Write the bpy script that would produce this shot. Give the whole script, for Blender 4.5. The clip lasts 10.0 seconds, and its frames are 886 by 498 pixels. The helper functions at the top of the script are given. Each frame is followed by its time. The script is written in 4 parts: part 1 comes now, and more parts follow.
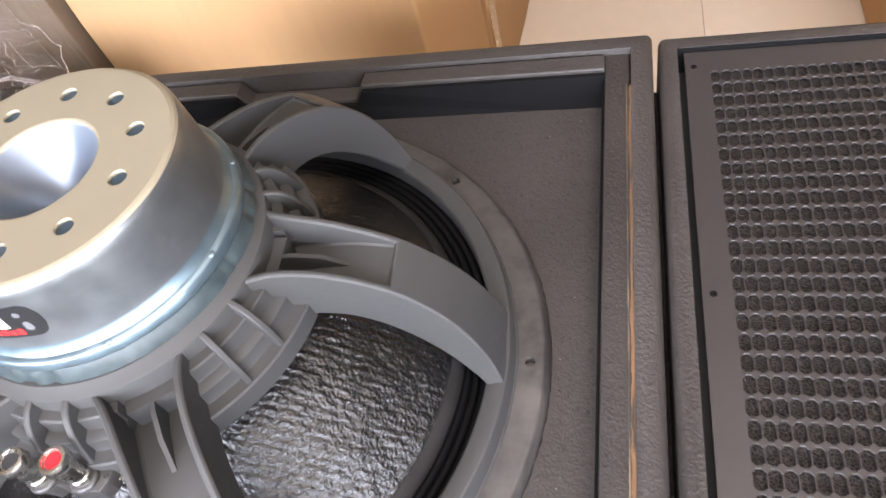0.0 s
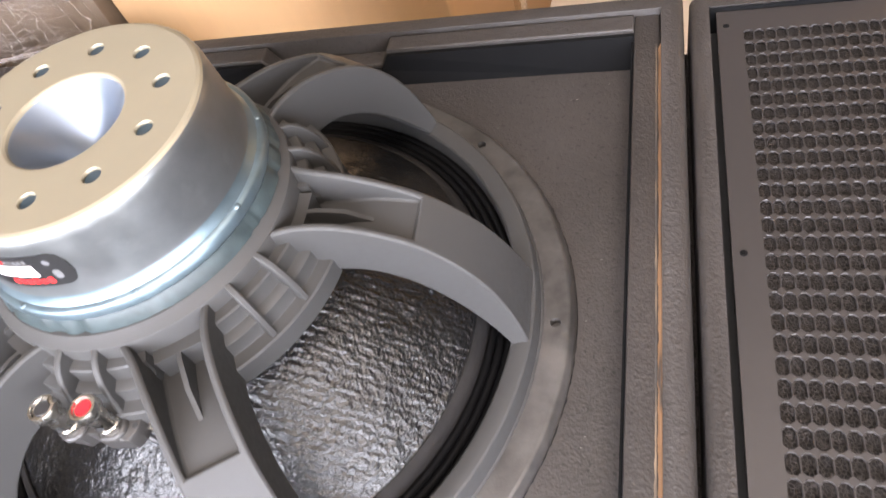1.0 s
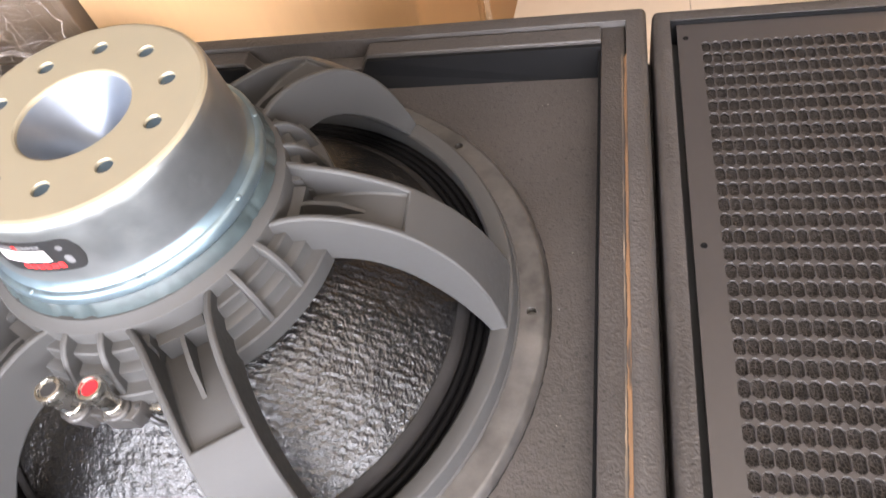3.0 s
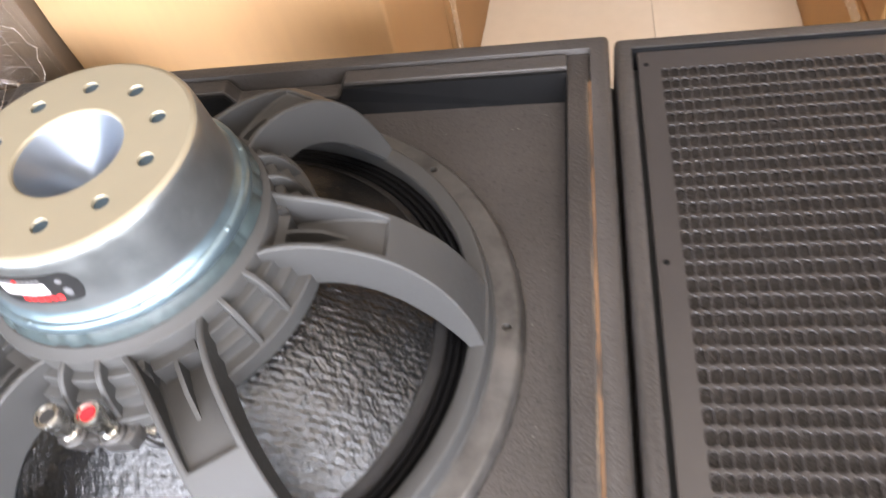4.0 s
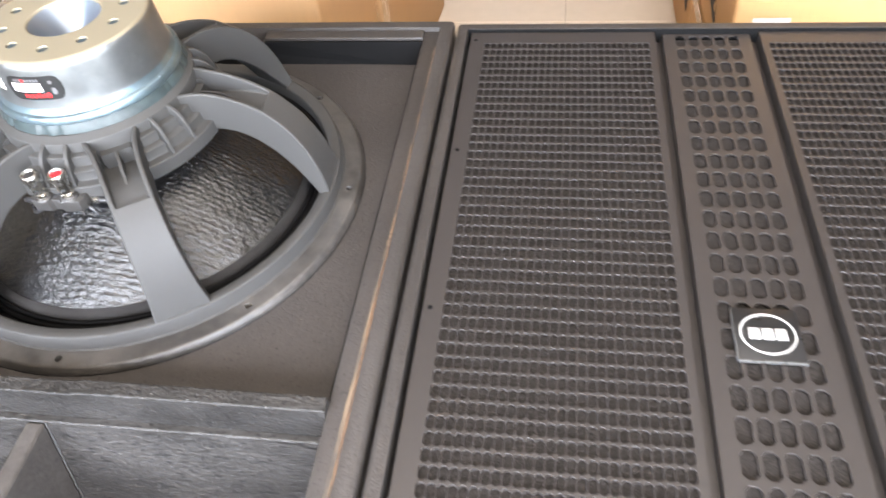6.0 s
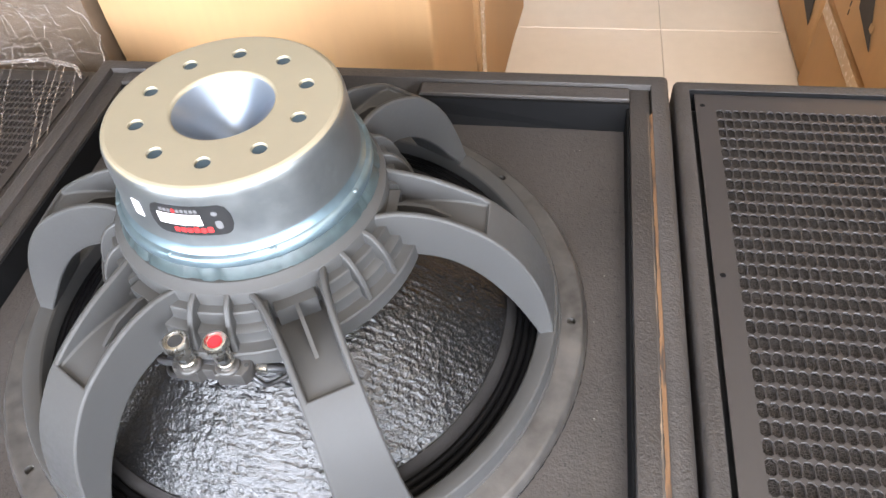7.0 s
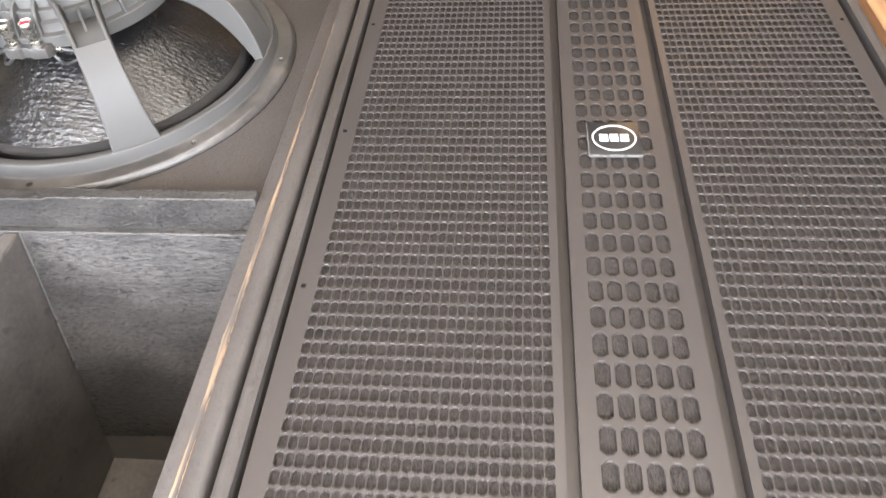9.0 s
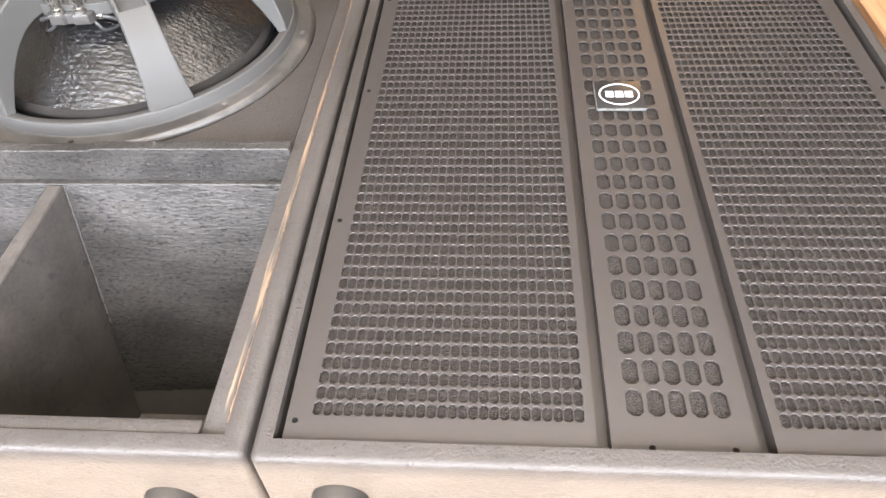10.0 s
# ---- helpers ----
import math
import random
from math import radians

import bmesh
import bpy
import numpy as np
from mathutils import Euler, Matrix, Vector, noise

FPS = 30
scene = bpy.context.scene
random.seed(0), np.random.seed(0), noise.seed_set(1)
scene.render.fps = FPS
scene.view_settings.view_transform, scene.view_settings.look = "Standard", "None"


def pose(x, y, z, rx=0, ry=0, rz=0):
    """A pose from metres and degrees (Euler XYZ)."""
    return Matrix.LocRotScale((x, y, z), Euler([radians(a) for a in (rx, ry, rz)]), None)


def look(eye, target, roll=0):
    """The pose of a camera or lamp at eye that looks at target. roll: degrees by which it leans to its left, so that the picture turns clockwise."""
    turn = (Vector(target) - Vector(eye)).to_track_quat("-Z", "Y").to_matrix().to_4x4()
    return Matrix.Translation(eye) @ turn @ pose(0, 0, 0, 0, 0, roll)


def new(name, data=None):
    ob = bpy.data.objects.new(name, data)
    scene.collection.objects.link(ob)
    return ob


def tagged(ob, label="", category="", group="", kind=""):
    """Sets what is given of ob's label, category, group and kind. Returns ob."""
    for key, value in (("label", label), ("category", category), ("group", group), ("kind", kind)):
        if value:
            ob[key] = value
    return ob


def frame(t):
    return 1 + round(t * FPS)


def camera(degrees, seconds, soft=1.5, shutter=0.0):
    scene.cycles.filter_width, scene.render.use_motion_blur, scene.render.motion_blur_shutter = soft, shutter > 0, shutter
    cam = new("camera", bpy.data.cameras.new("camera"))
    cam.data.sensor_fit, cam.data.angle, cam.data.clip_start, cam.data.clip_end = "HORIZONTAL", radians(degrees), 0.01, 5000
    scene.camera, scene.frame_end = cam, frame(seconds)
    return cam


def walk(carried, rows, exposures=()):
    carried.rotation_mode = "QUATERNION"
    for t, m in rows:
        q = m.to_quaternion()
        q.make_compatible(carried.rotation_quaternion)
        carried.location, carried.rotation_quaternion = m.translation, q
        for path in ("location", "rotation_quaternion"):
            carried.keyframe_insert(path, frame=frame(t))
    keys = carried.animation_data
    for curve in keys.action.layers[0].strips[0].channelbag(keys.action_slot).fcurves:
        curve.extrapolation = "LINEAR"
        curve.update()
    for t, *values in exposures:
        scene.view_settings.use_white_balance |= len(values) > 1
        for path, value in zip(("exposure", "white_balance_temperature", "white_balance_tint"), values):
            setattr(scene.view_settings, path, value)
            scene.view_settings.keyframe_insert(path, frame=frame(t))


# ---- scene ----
cam = camera(63.1, 10.0, shutter=0.35)
PATH = [
    (0, (-0.016, -0.487, 1.129), (-0.515, 0.639, -0.447), -19.8),
    (0.5, (-0.023, -0.467, 1.121), (-0.573, 0.645, -0.447), -22.0),
    (1, (-0.016, -0.498, 1.118), (-0.585, 0.58, -0.468), -22.7),
    (1.5, (-0.004, -0.533, 1.115), (-0.563, 0.54, -0.478), -21.9),
    (2, (0.004, -0.569, 1.114), (-0.514, 0.512, -0.487), -20.1),
    (2.5, (0.002, -0.572, 1.119), (-0.48, 0.521, -0.485), -18.8),
    (2.7, (-0.008, -0.554, 1.128), (-0.483, 0.55, -0.471), -18.6),
    (3.8, (-0.039, -0.502, 1.153), (-0.44, 0.636, -0.442), -16.9),
    (4, (-0.021, -0.533, 1.162), (-0.409, 0.616, -0.428), -16.5),
    (4.5, (0.106, -0.678, 1.178), (-0.202, 0.538, -0.38), -13.6),
    (5, (0.193, -0.809, 1.203), (-0.052, 0.454, -0.329), -10.5),
    (5.2, (0.196, -0.84, 1.212), (-0.027, 0.459, -0.292), -8.9),
    (6.3, (0.058, -0.754, 1.22), (-0.253, 0.554, -0.261), -6.7),
    (6.5, (-0.004, -0.686, 1.21), (-0.322, 0.611, -0.279), -6.8),
    (7, (-0.093, -0.605, 1.179), (-0.401, 0.662, -0.336), -6.5),
    (7.5, (-0.093, -0.616, 1.193), (-0.38, 0.646, -0.332), -6.1),
    (8, (-0.006, -0.708, 1.18), (-0.253, 0.543, -0.36), -5.1),
    (8.5, (0.167, -0.858, 1.178), (-0.076, 0.418, -0.343), -5.9),
    (9, (0.206, -1.017, 1.195), (0.014, 0.314, -0.285), -5.0),
    (9.5, (0.2, -1.1, 1.203), (0.037, 0.259, -0.255), -4.6),
    (10, (0.175, -1.109, 1.186), (0.026, 0.263, -0.262), -3.9),
]
EXPOSURES = [(0.0, 4.22, 6500, 17), (1.5, 4.38, 6850, 18), (2.5, 4.42, 6950, 18), (4.0, 4.34, 6700, 15), (5.0, 4.56, 6850, 13),
             (6.5, 4.42, 6450, 12), (7.5, 4.32, 6450, 12), (8.5, 4.56, 6750, 12), (9.0, 4.77, 6830, 12), (10.0, 4.79, 6850, 12)]
walk(cam, [(t, look(eye, target, roll)) for t, eye, target, roll in PATH], EXPOSURES)

# ---- world, sun, daylight through the shop front, exposure ----
world = bpy.data.worlds.new("world")
scene.world = world
world.use_nodes = True
wn = world.node_tree.nodes
sky = wn.new("ShaderNodeTexSky")
sky.sky_type = "NISHITA"
sky.sun_disc = False
SUN_UP, SUN_SIDE = 51.85, 5.0
sky.sun_elevation = radians(SUN_UP)
sky.sun_rotation = radians(180 - SUN_SIDE)
world.node_tree.links.new(sky.outputs["Color"], wn["Background"].inputs["Color"])
wn["Background"].inputs["Strength"].default_value = 0.10

sun = new("sun", bpy.data.lights.new("sun", "SUN"))
sun.data.energy = 2.0
sun.data.angle = radians(0.53)
sun.data.color = (1.0, 0.84, 0.63)
sun.matrix_world = look((-math.sin(radians(SUN_SIDE)) * 5, -math.cos(radians(SUN_SIDE)) * 5, math.tan(radians(SUN_UP)) * 5), (0, 0, 0))

# daylight in the shop front's opening, behind the camera
day = new("window_daylight", bpy.data.lights.new("window_daylight", "AREA"))
day.data.shape, day.data.size, day.data.size_y = "RECTANGLE", 3.6, 0.86
day.data.energy = 11.5
day.data.color = (0.95, 0.97, 0.985)
day.matrix_world = look((0.2, -1.62, 1.405), (0.2, 0.0, 1.405))

# unseen flat ceiling lights, added to fill the shop from above
ADDED_LAMPS = ((0.45, -0.95, 4.0), (0.15, 0.15, 0.6))
for lx, ly, power in ADDED_LAMPS:
    lamp = new("added_overhead_fill", bpy.data.lights.new("added_overhead_fill", "AREA"))
    lamp.data.shape, lamp.data.size, lamp.data.size_y = "RECTANGLE", 1.56, 0.76
    lamp.data.energy = power
    lamp.data.color = (1.0, 0.92, 0.82)
    lamp.matrix_world = look((lx, ly, 2.93), (lx, ly + 0.0001, 0.0))


# ---- materials ----
def mat(name, col, rough=0.5, metal=0.0, vary=0.2, big=5.0, fine=90.0, bump=0.15, bump_scale=350.0, dist=0.0006,
        spec=0.5, rough_vary=0.12, stretch=(1, 1, 1), spots=0.0, spot_col=(0.5, 0.5, 0.5), spot_scale=40.0, spot_range=(0.62, 0.70), alpha=None, piece=0.0, coat=0.0,
        pits=0.0, pit_scale=160.0, cells=0.0, cell_col=(0.05, 0.05, 0.05)):
    m = bpy.data.materials.new(name)
    m.use_nodes = True
    nt = m.node_tree
    n, l = nt.nodes, nt.links
    b = n["Principled BSDF"]
    tc = n.new("ShaderNodeTexCoord")
    mp = n.new("ShaderNodeMapping")
    mp.inputs["Scale"].default_value = stretch
    l.new(tc.outputs["Object"], mp.inputs["Vector"])

    def noise_at(scale, detail=4.0):
        t = n.new("ShaderNodeTexNoise")
        t.inputs["Scale"].default_value = scale
        t.inputs["Detail"].default_value = detail
        l.new(mp.outputs["Vector"], t.inputs["Vector"])
        return t.outputs["Fac"]

    def calc(op, a, c):
        t = n.new("ShaderNodeMath")
        t.operation = op
        for i, v in enumerate((a, c)):
            if isinstance(v, (int, float)):
                t.inputs[i].default_value = v
            else:
                l.new(v, t.inputs[i])
        return t.outputs[0]

    a, c = noise_at(big), noise_at(fine, 6.0)
    mix = calc("ADD", calc("MULTIPLY", a, 0.6), calc("MULTIPLY", c, 0.4))
    if piece:
        info = n.new("ShaderNodeObjectInfo")
        mix = calc("ADD", mix, calc("MULTIPLY", calc("SUBTRACT", info.outputs["Random"], 0.5), piece))
    ramp = n.new("ShaderNodeValToRGB")
    ramp.color_ramp.elements[0].position, ramp.color_ramp.elements[1].position = 0.3, 0.7
    ramp.color_ramp.elements[0].color = (*[v * (1 - vary) for v in col], 1)
    ramp.color_ramp.elements[1].color = (*[min(1, v * (1 + vary)) for v in col], 1)
    l.new(mix, ramp.inputs["Fac"])
    colour = ramp.outputs["Color"]
    if spots:
        s = noise_at(spot_scale, 8.0)
        lim = n.new("ShaderNodeMapRange")
        lim.inputs["From Min"].default_value, lim.inputs["From Max"].default_value = spot_range
        lim.inputs["To Max"].default_value = spots
        l.new(s, lim.inputs["Value"])
        mx = n.new("ShaderNodeMix")
        mx.data_type = "RGBA"
        l.new(lim.outputs["Result"], mx.inputs["Factor"])
        l.new(colour, mx.inputs["A"])
        mx.inputs["B"].default_value = (*spot_col, 1)
        colour = mx.outputs["Result"]
    webs = None
    if cells:
        vor = n.new("ShaderNodeTexVoronoi")
        vor.feature = "DISTANCE_TO_EDGE"
        vor.inputs["Scale"].default_value = cells
        l.new(mp.outputs["Vector"], vor.inputs["Vector"])
        web = n.new("ShaderNodeMapRange")
        web.inputs["From Min"].default_value, web.inputs["From Max"].default_value = 0.03, 0.16
        web.inputs["To Min"].default_value, web.inputs["To Max"].default_value = 1.0, 0.0
        l.new(vor.outputs["Distance"], web.inputs["Value"])
        webs = web.outputs["Result"]
        mx = n.new("ShaderNodeMix")
        mx.data_type = "RGBA"
        l.new(webs, mx.inputs["Factor"])
        l.new(colour, mx.inputs["A"])
        mx.inputs["B"].default_value = (*cell_col, 1)
        colour = mx.outputs["Result"]
    l.new(colour, b.inputs["Base Color"])
    l.new(calc("ADD", calc("MULTIPLY", calc("SUBTRACT", c, 0.5), 2 * rough_vary), rough), b.inputs["Roughness"])
    b.inputs["Metallic"].default_value = metal
    b.inputs["Specular IOR Level"].default_value = spec
    b.inputs["Coat Weight"].default_value = coat
    if bump:
        bp = n.new("ShaderNodeBump")
        bp.inputs["Strength"].default_value = bump
        bp.inputs["Distance"].default_value = dist
        height = noise_at(bump_scale, 3.0)
        if pits:
            lump = n.new("ShaderNodeMapRange")
            lump.interpolation_type = "SMOOTHSTEP"
            lump.inputs["From Min"].default_value, lump.inputs["From Max"].default_value = 0.38, 0.60
            l.new(noise_at(pit_scale, 1.5), lump.inputs["Value"])
            height = calc("ADD", height, calc("MULTIPLY", lump.outputs["Result"], pits))
        if webs is not None:
            height = calc("ADD", height, webs)
        l.new(height, bp.inputs["Height"])
        l.new(bp.outputs["Normal"], b.inputs["Normal"])
    if alpha is not None:
        lo, hi = alpha
        r = n.new("ShaderNodeMapRange")
        r.inputs["From Min"].default_value, r.inputs["From Max"].default_value = 0.42, 0.68
        r.inputs["To Min"].default_value, r.inputs["To Max"].default_value = lo, hi
        l.new(c, r.inputs["Value"])
        l.new(r.outputs["Result"], b.inputs["Alpha"])
    return m


PAINT = mat("black_textured_paint", (0.0310, 0.0275, 0.0256), 0.52, spec=0.26, vary=0.28, big=7, fine=160, bump=0.6, bump_scale=540, dist=0.0007, spots=0.7, spot_col=(0.009, 0.008, 0.0075), spot_scale=330, spot_range=(0.63, 0.67), pits=0.28, pit_scale=300)
PAINT_WALL = mat("black_brushed_paint", (0.0275, 0.0261, 0.0250), 0.44, spec=0.26, vary=0.7, big=16, fine=260, bump=1.0, bump_scale=280, dist=0.0013, stretch=(0.5, 1, 1.35), spots=0.9, spot_col=(0.0045, 0.0045, 0.0045), spot_scale=300, spot_range=(0.57, 0.62))
RAIL = mat("speckled_black_paint", (0.0250, 0.0236, 0.0225), 0.5, spec=0.24, vary=0.7, big=18, fine=300, bump=1.0, bump_scale=320, dist=0.0013, stretch=(0.7, 1, 1), spots=0.95, spot_col=(0.0045, 0.0045, 0.0045), spot_scale=400, spot_range=(0.57, 0.62))
# brown lifted for ambient light deep in the port
PORT_AMBIENT = mat("brown_ambient_tint", (0.046, 0.042, 0.037), 0.8, vary=0.3, big=12, fine=90, bump=0.3, bump_scale=140)
# lighter than the port walls: the brace's missing light put into colour
LIFTED_BLACK = mat("lifted_black_board", (0.043, 0.039, 0.036), 0.6, spec=0.25, vary=0.5, big=14, fine=170, bump=0.5, bump_scale=240, dist=0.001, spots=0.8, spot_col=(0.024, 0.022, 0.021), spot_scale=60)
SCREW = mat("dull_black_screw", (0.005, 0.005, 0.005), 0.9, spec=0.03, vary=0.2, bump=0)
SCUFF = mat("scuffed_pale_wood", (0.130, 0.092, 0.060), 0.7, vary=0.5, big=40, fine=260, bump=0.4, stretch=(1.6, 0.10, 1), spots=1.0, spot_col=(0.031, 0.0275, 0.0256), spot_scale=150, spot_range=(0.42, 0.54))
WOOD_RAW = mat("bare_wood", (0.175, 0.094, 0.046), 0.6, vary=0.5, big=30, fine=300, bump=0.4, stretch=(1, 0.15, 1), spots=0.95, spot_col=(0.035, 0.029, 0.025), spot_scale=110, spot_range=(0.52, 0.60))
GRILLE = mat("black_powder_coat", (0.0240, 0.0210, 0.0198), 0.36, spec=0.33, vary=0.10, big=4, fine=200, bump=0.10, bump_scale=1500, dist=0.0002, rough_vary=0.05)
FOAM = mat("black_foam", (0.0120, 0.0108, 0.0102), 0.95, vary=0.5, big=200, fine=500, bump=0.5, bump_scale=900, dist=0.0008, spec=0.05, cells=480, cell_col=(0.038, 0.034, 0.032))
# near-black that stands in for shade on recess walls and in gaps
SHADE_BLACK = mat("shade_black", (0.005, 0.005, 0.0052), 0.9, spec=0.04, vary=0.3, bump=0.1, bump_scale=200)
# near-black for the shade of cavities and holes
CAVITY_SHADE = mat("cavity_shade", (0.012, 0.012, 0.012), 0.9, vary=0.2, bump=0)
CAST = mat("grey_cast_aluminium", (0.0345, 0.0340, 0.0332), 0.56, spec=0.20, metal=0.0, vary=0.10, big=8, fine=260, bump=0.16, bump_scale=1300, dist=0.0002)
FLANGE = mat("worn_grey_gasket", (0.0345, 0.0322, 0.0302), 0.42, vary=0.75, big=14, fine=120, bump=0.25, bump_scale=600, dist=0.0004, spots=0.5, spot_col=(0.066, 0.060, 0.054), spot_scale=26)
ZINC = mat("zinc_plated_steel", (0.180, 0.191, 0.195), 0.40, metal=0.88, vary=0.20, big=22, fine=85, bump=0.05, bump_scale=900, dist=0.0002, rough_vary=0.10, spots=0.25, spot_col=(0.24, 0.26, 0.26), spot_scale=60)
# warm ceiling reflection put into the top's cream base colour
ZINC_TOP = mat("ceiling_tinted_zinc", (0.235, 0.207, 0.150), 0.50, metal=0.45, vary=0.06, big=12, fine=120, bump=0.03, bump_scale=900, dist=0.0002, rough_vary=0.06)
# reflected daylight put into the blue base colour of lip and rivets
ZINC_SKY = mat("sky_tinted_zinc", (0.155, 0.212, 0.245), 0.38, metal=0.85, vary=0.25, big=26, fine=90, bump=0.05, bump_scale=900, dist=0.0002, rough_vary=0.08)
# the bore's blue carries the daylight it would mirror
BORE = mat("sky_tinted_satin_zinc", (0.175, 0.205, 0.250), 0.36, metal=0.75, vary=0.08, big=10, fine=120, bump=0.03, bump_scale=900, dist=0.0002, rough_vary=0.05)
TEAL = mat("passivated_zinc", (0.026, 0.036, 0.038), 0.40, spec=0.25, metal=0.0, vary=0.4, big=40, fine=160, bump=0.08, bump_scale=500, dist=0.0003)
TERMINAL = mat("grey_brown_plastic", (0.022, 0.0205, 0.0195), 0.45, vary=0.2, bump=0.15, bump_scale=400)
# dark blue for the shade inside the magnet's holes
HOLE_SHADE = mat("hole_shade", (0.017, 0.033, 0.047), 0.6, metal=0.1, vary=0.2, bump=0.1)
CONE = mat("coated_paper_cone", (0.0062, 0.0062, 0.0065), 0.17, vary=0.35, big=14, fine=140, bump=0.85, bump_scale=480, dist=0.0014, spec=0.46, rough_vary=0.08, coat=0.05)
CLOTH = mat("black_cloth_surround", (0.0026, 0.0026, 0.0028), 0.6, spec=0.05, vary=0.3, big=20, fine=600, bump=0.4, bump_scale=1300, dist=0.0004)
WEAVE = mat("black_woven_edge", (0.0115, 0.0108, 0.0105), 0.7, spec=0.12, vary=0.45, big=30, fine=700, bump=0.6, bump_scale=1100, dist=0.0006)
RUBBER = mat("black_rubber", (0.0075, 0.0075, 0.008), 0.7, spec=0.15, vary=0.2, bump=0.2, bump_scale=500)
CARD = mat("brown_cardboard", (0.470, 0.290, 0.142), 0.78, vary=0.07, big=3, fine=60, bump=0.12, bump_scale=160, dist=0.0006, stretch=(1, 1, 0.12))
CARD_DARK = mat("darker_cardboard", (0.50, 0.30, 0.135), 0.8, vary=0.08, big=3, fine=60, bump=0.12, bump_scale=160, stretch=(1, 1, 0.12))
TAPE = mat("packing_tape", (0.50, 0.33, 0.17), 0.25, vary=0.08, bump=0.08, bump_scale=60, coat=0.3)
PRINT = mat("black_print", (0.035, 0.03, 0.026), 0.7, vary=0.2, bump=0.05)
PAPER = mat("white_paper", (0.58, 0.56, 0.56), 0.7, spec=0.1, vary=0.03, bump=0.03)
WHITE = mat("white_enamel", (0.34, 0.34, 0.335), 0.3, vary=0.02, bump=0)
RED = mat("red_plastic", (0.55, 0.015, 0.02), 0.5, spec=0.2, vary=0.06, bump=0)
REDPRINT = mat("red_print", (0.60, 0.02, 0.02), 0.7, spec=0.1, vary=0.06, bump=0)
BLACKLABEL = mat("black_label_film", (0.012, 0.012, 0.0125), 0.32, spec=0.35, vary=0.1, bump=0.02)
GREYPRINT = mat("grey_print", (0.075, 0.075, 0.078), 0.45, vary=0.1, bump=0)
CHROME = mat("nickel_plated_brass", (0.52, 0.50, 0.46), 0.27, metal=1.0, vary=0.08, bump=0.03, bump_scale=300)
BLACKPLASTIC = mat("black_plastic", (0.02, 0.02, 0.021), 0.35, vary=0.15, bump=0.05)
CLEAR = mat("grey_plastic", (0.06, 0.06, 0.059), 0.3, vary=0.2, bump=0.05)
TILE = mat("cream_floor_tile", (0.70, 0.625, 0.54), 0.16, vary=0.05, big=2.5, fine=30, bump=0.02, bump_scale=30, rough_vary=0.05, piece=0.15)
GROUT = mat("tile_grout", (0.46, 0.40, 0.34), 0.9, vary=0.15, bump=0.2)
WALLP = mat("beige_wall_paint", (0.33, 0.29, 0.23), 0.85, vary=0.04, big=1, fine=20, bump=0.08, bump_scale=120)
WALL_DARK = mat("dark_brown_wall", (0.055, 0.046, 0.038), 0.85, vary=0.1, big=1, fine=20, bump=0.08, bump_scale=120)
CEIL = mat("dim_cream_ceiling_paint", (0.36, 0.325, 0.27), 0.9, vary=0.05, big=1, fine=20, bump=0.05)
WRAPPED = mat("brown_card_under_film", (0.135, 0.098, 0.066), 0.6, vary=0.3, big=6, fine=60, bump=0.1, stretch=(3, 1, 0.3))
FILM = mat("clear_stretch_film", (0.24, 0.205, 0.18), 0.34, vary=0.15, big=12, fine=22, bump=0.9, bump_scale=36, dist=0.012, stretch=(1.0, 0.4, 1.0), alpha=(0.0, 0.07), spec=0.3)
FILM_TIGHT = mat("tight_stretch_film", (0.30, 0.25, 0.22), 0.34, vary=0.15, big=12, fine=22, bump=0.6, bump_scale=36, dist=0.006, alpha=(0.0, 0.014), spec=0.3)
STRAND = mat("film_fold", (0.33, 0.29, 0.265), 0.3, vary=0.1, bump=0.3, bump_scale=80, alpha=(0.1, 0.7))
PALLET = mat("weathered_pine", (0.23, 0.125, 0.062), 0.6, vary=0.6, big=9, fine=60, bump=0.3, bump_scale=120, stretch=(2.2, 0.10, 2.2), spots=0.6, spot_col=(0.10, 0.052, 0.026), spot_scale=24)
CRUMB = mat("pale_dust", (0.16, 0.15, 0.14), 0.9, vary=0.5, big=200, bump=0)
METAL_FRAME = mat("painted_frame", (0.5, 0.5, 0.5), 0.4, vary=0.05, bump=0)


# ---- building helpers ----
WORLD_OF = {}


def thing(name, at, label, category, group="", kind=""):
    ob = new(name)
    ob.empty_display_size = 0.05
    ob.location = at
    WORLD_OF[ob] = Matrix.Translation(at)
    return tagged(ob, label, category, group, kind)


def mesh_of(name, bm, material, smooth=40.0):
    me = bpy.data.meshes.new(name)
    bmesh.ops.recalc_face_normals(bm, faces=bm.faces)
    bm.to_mesh(me)
    bm.free()
    me.materials.append(material)
    if smooth:
        me.shade_smooth()
        me.set_sharp_from_angle(angle=radians(smooth))
    return me


def put_part(name, me, parent, m=None, label=""):
    ob = new(name, me)
    ob.parent = parent
    ob.matrix_parent_inverse = WORLD_OF[parent].inverted()
    ob.matrix_basis = m or Matrix()
    WORLD_OF[ob] = ob.matrix_basis.copy()
    return tagged(ob, label)


def part(name, bm, material, parent, label="", m=None, smooth=40.0, bevel=0.0):
    ob = put_part(name, mesh_of(name, bm, material, smooth), parent, m, label)
    if bevel:
        md = ob.modifiers.new("bevel", "BEVEL")
        md.width, md.segments, md.limit_method, md.angle_limit = bevel, 2, "ANGLE", radians(35)
    return ob


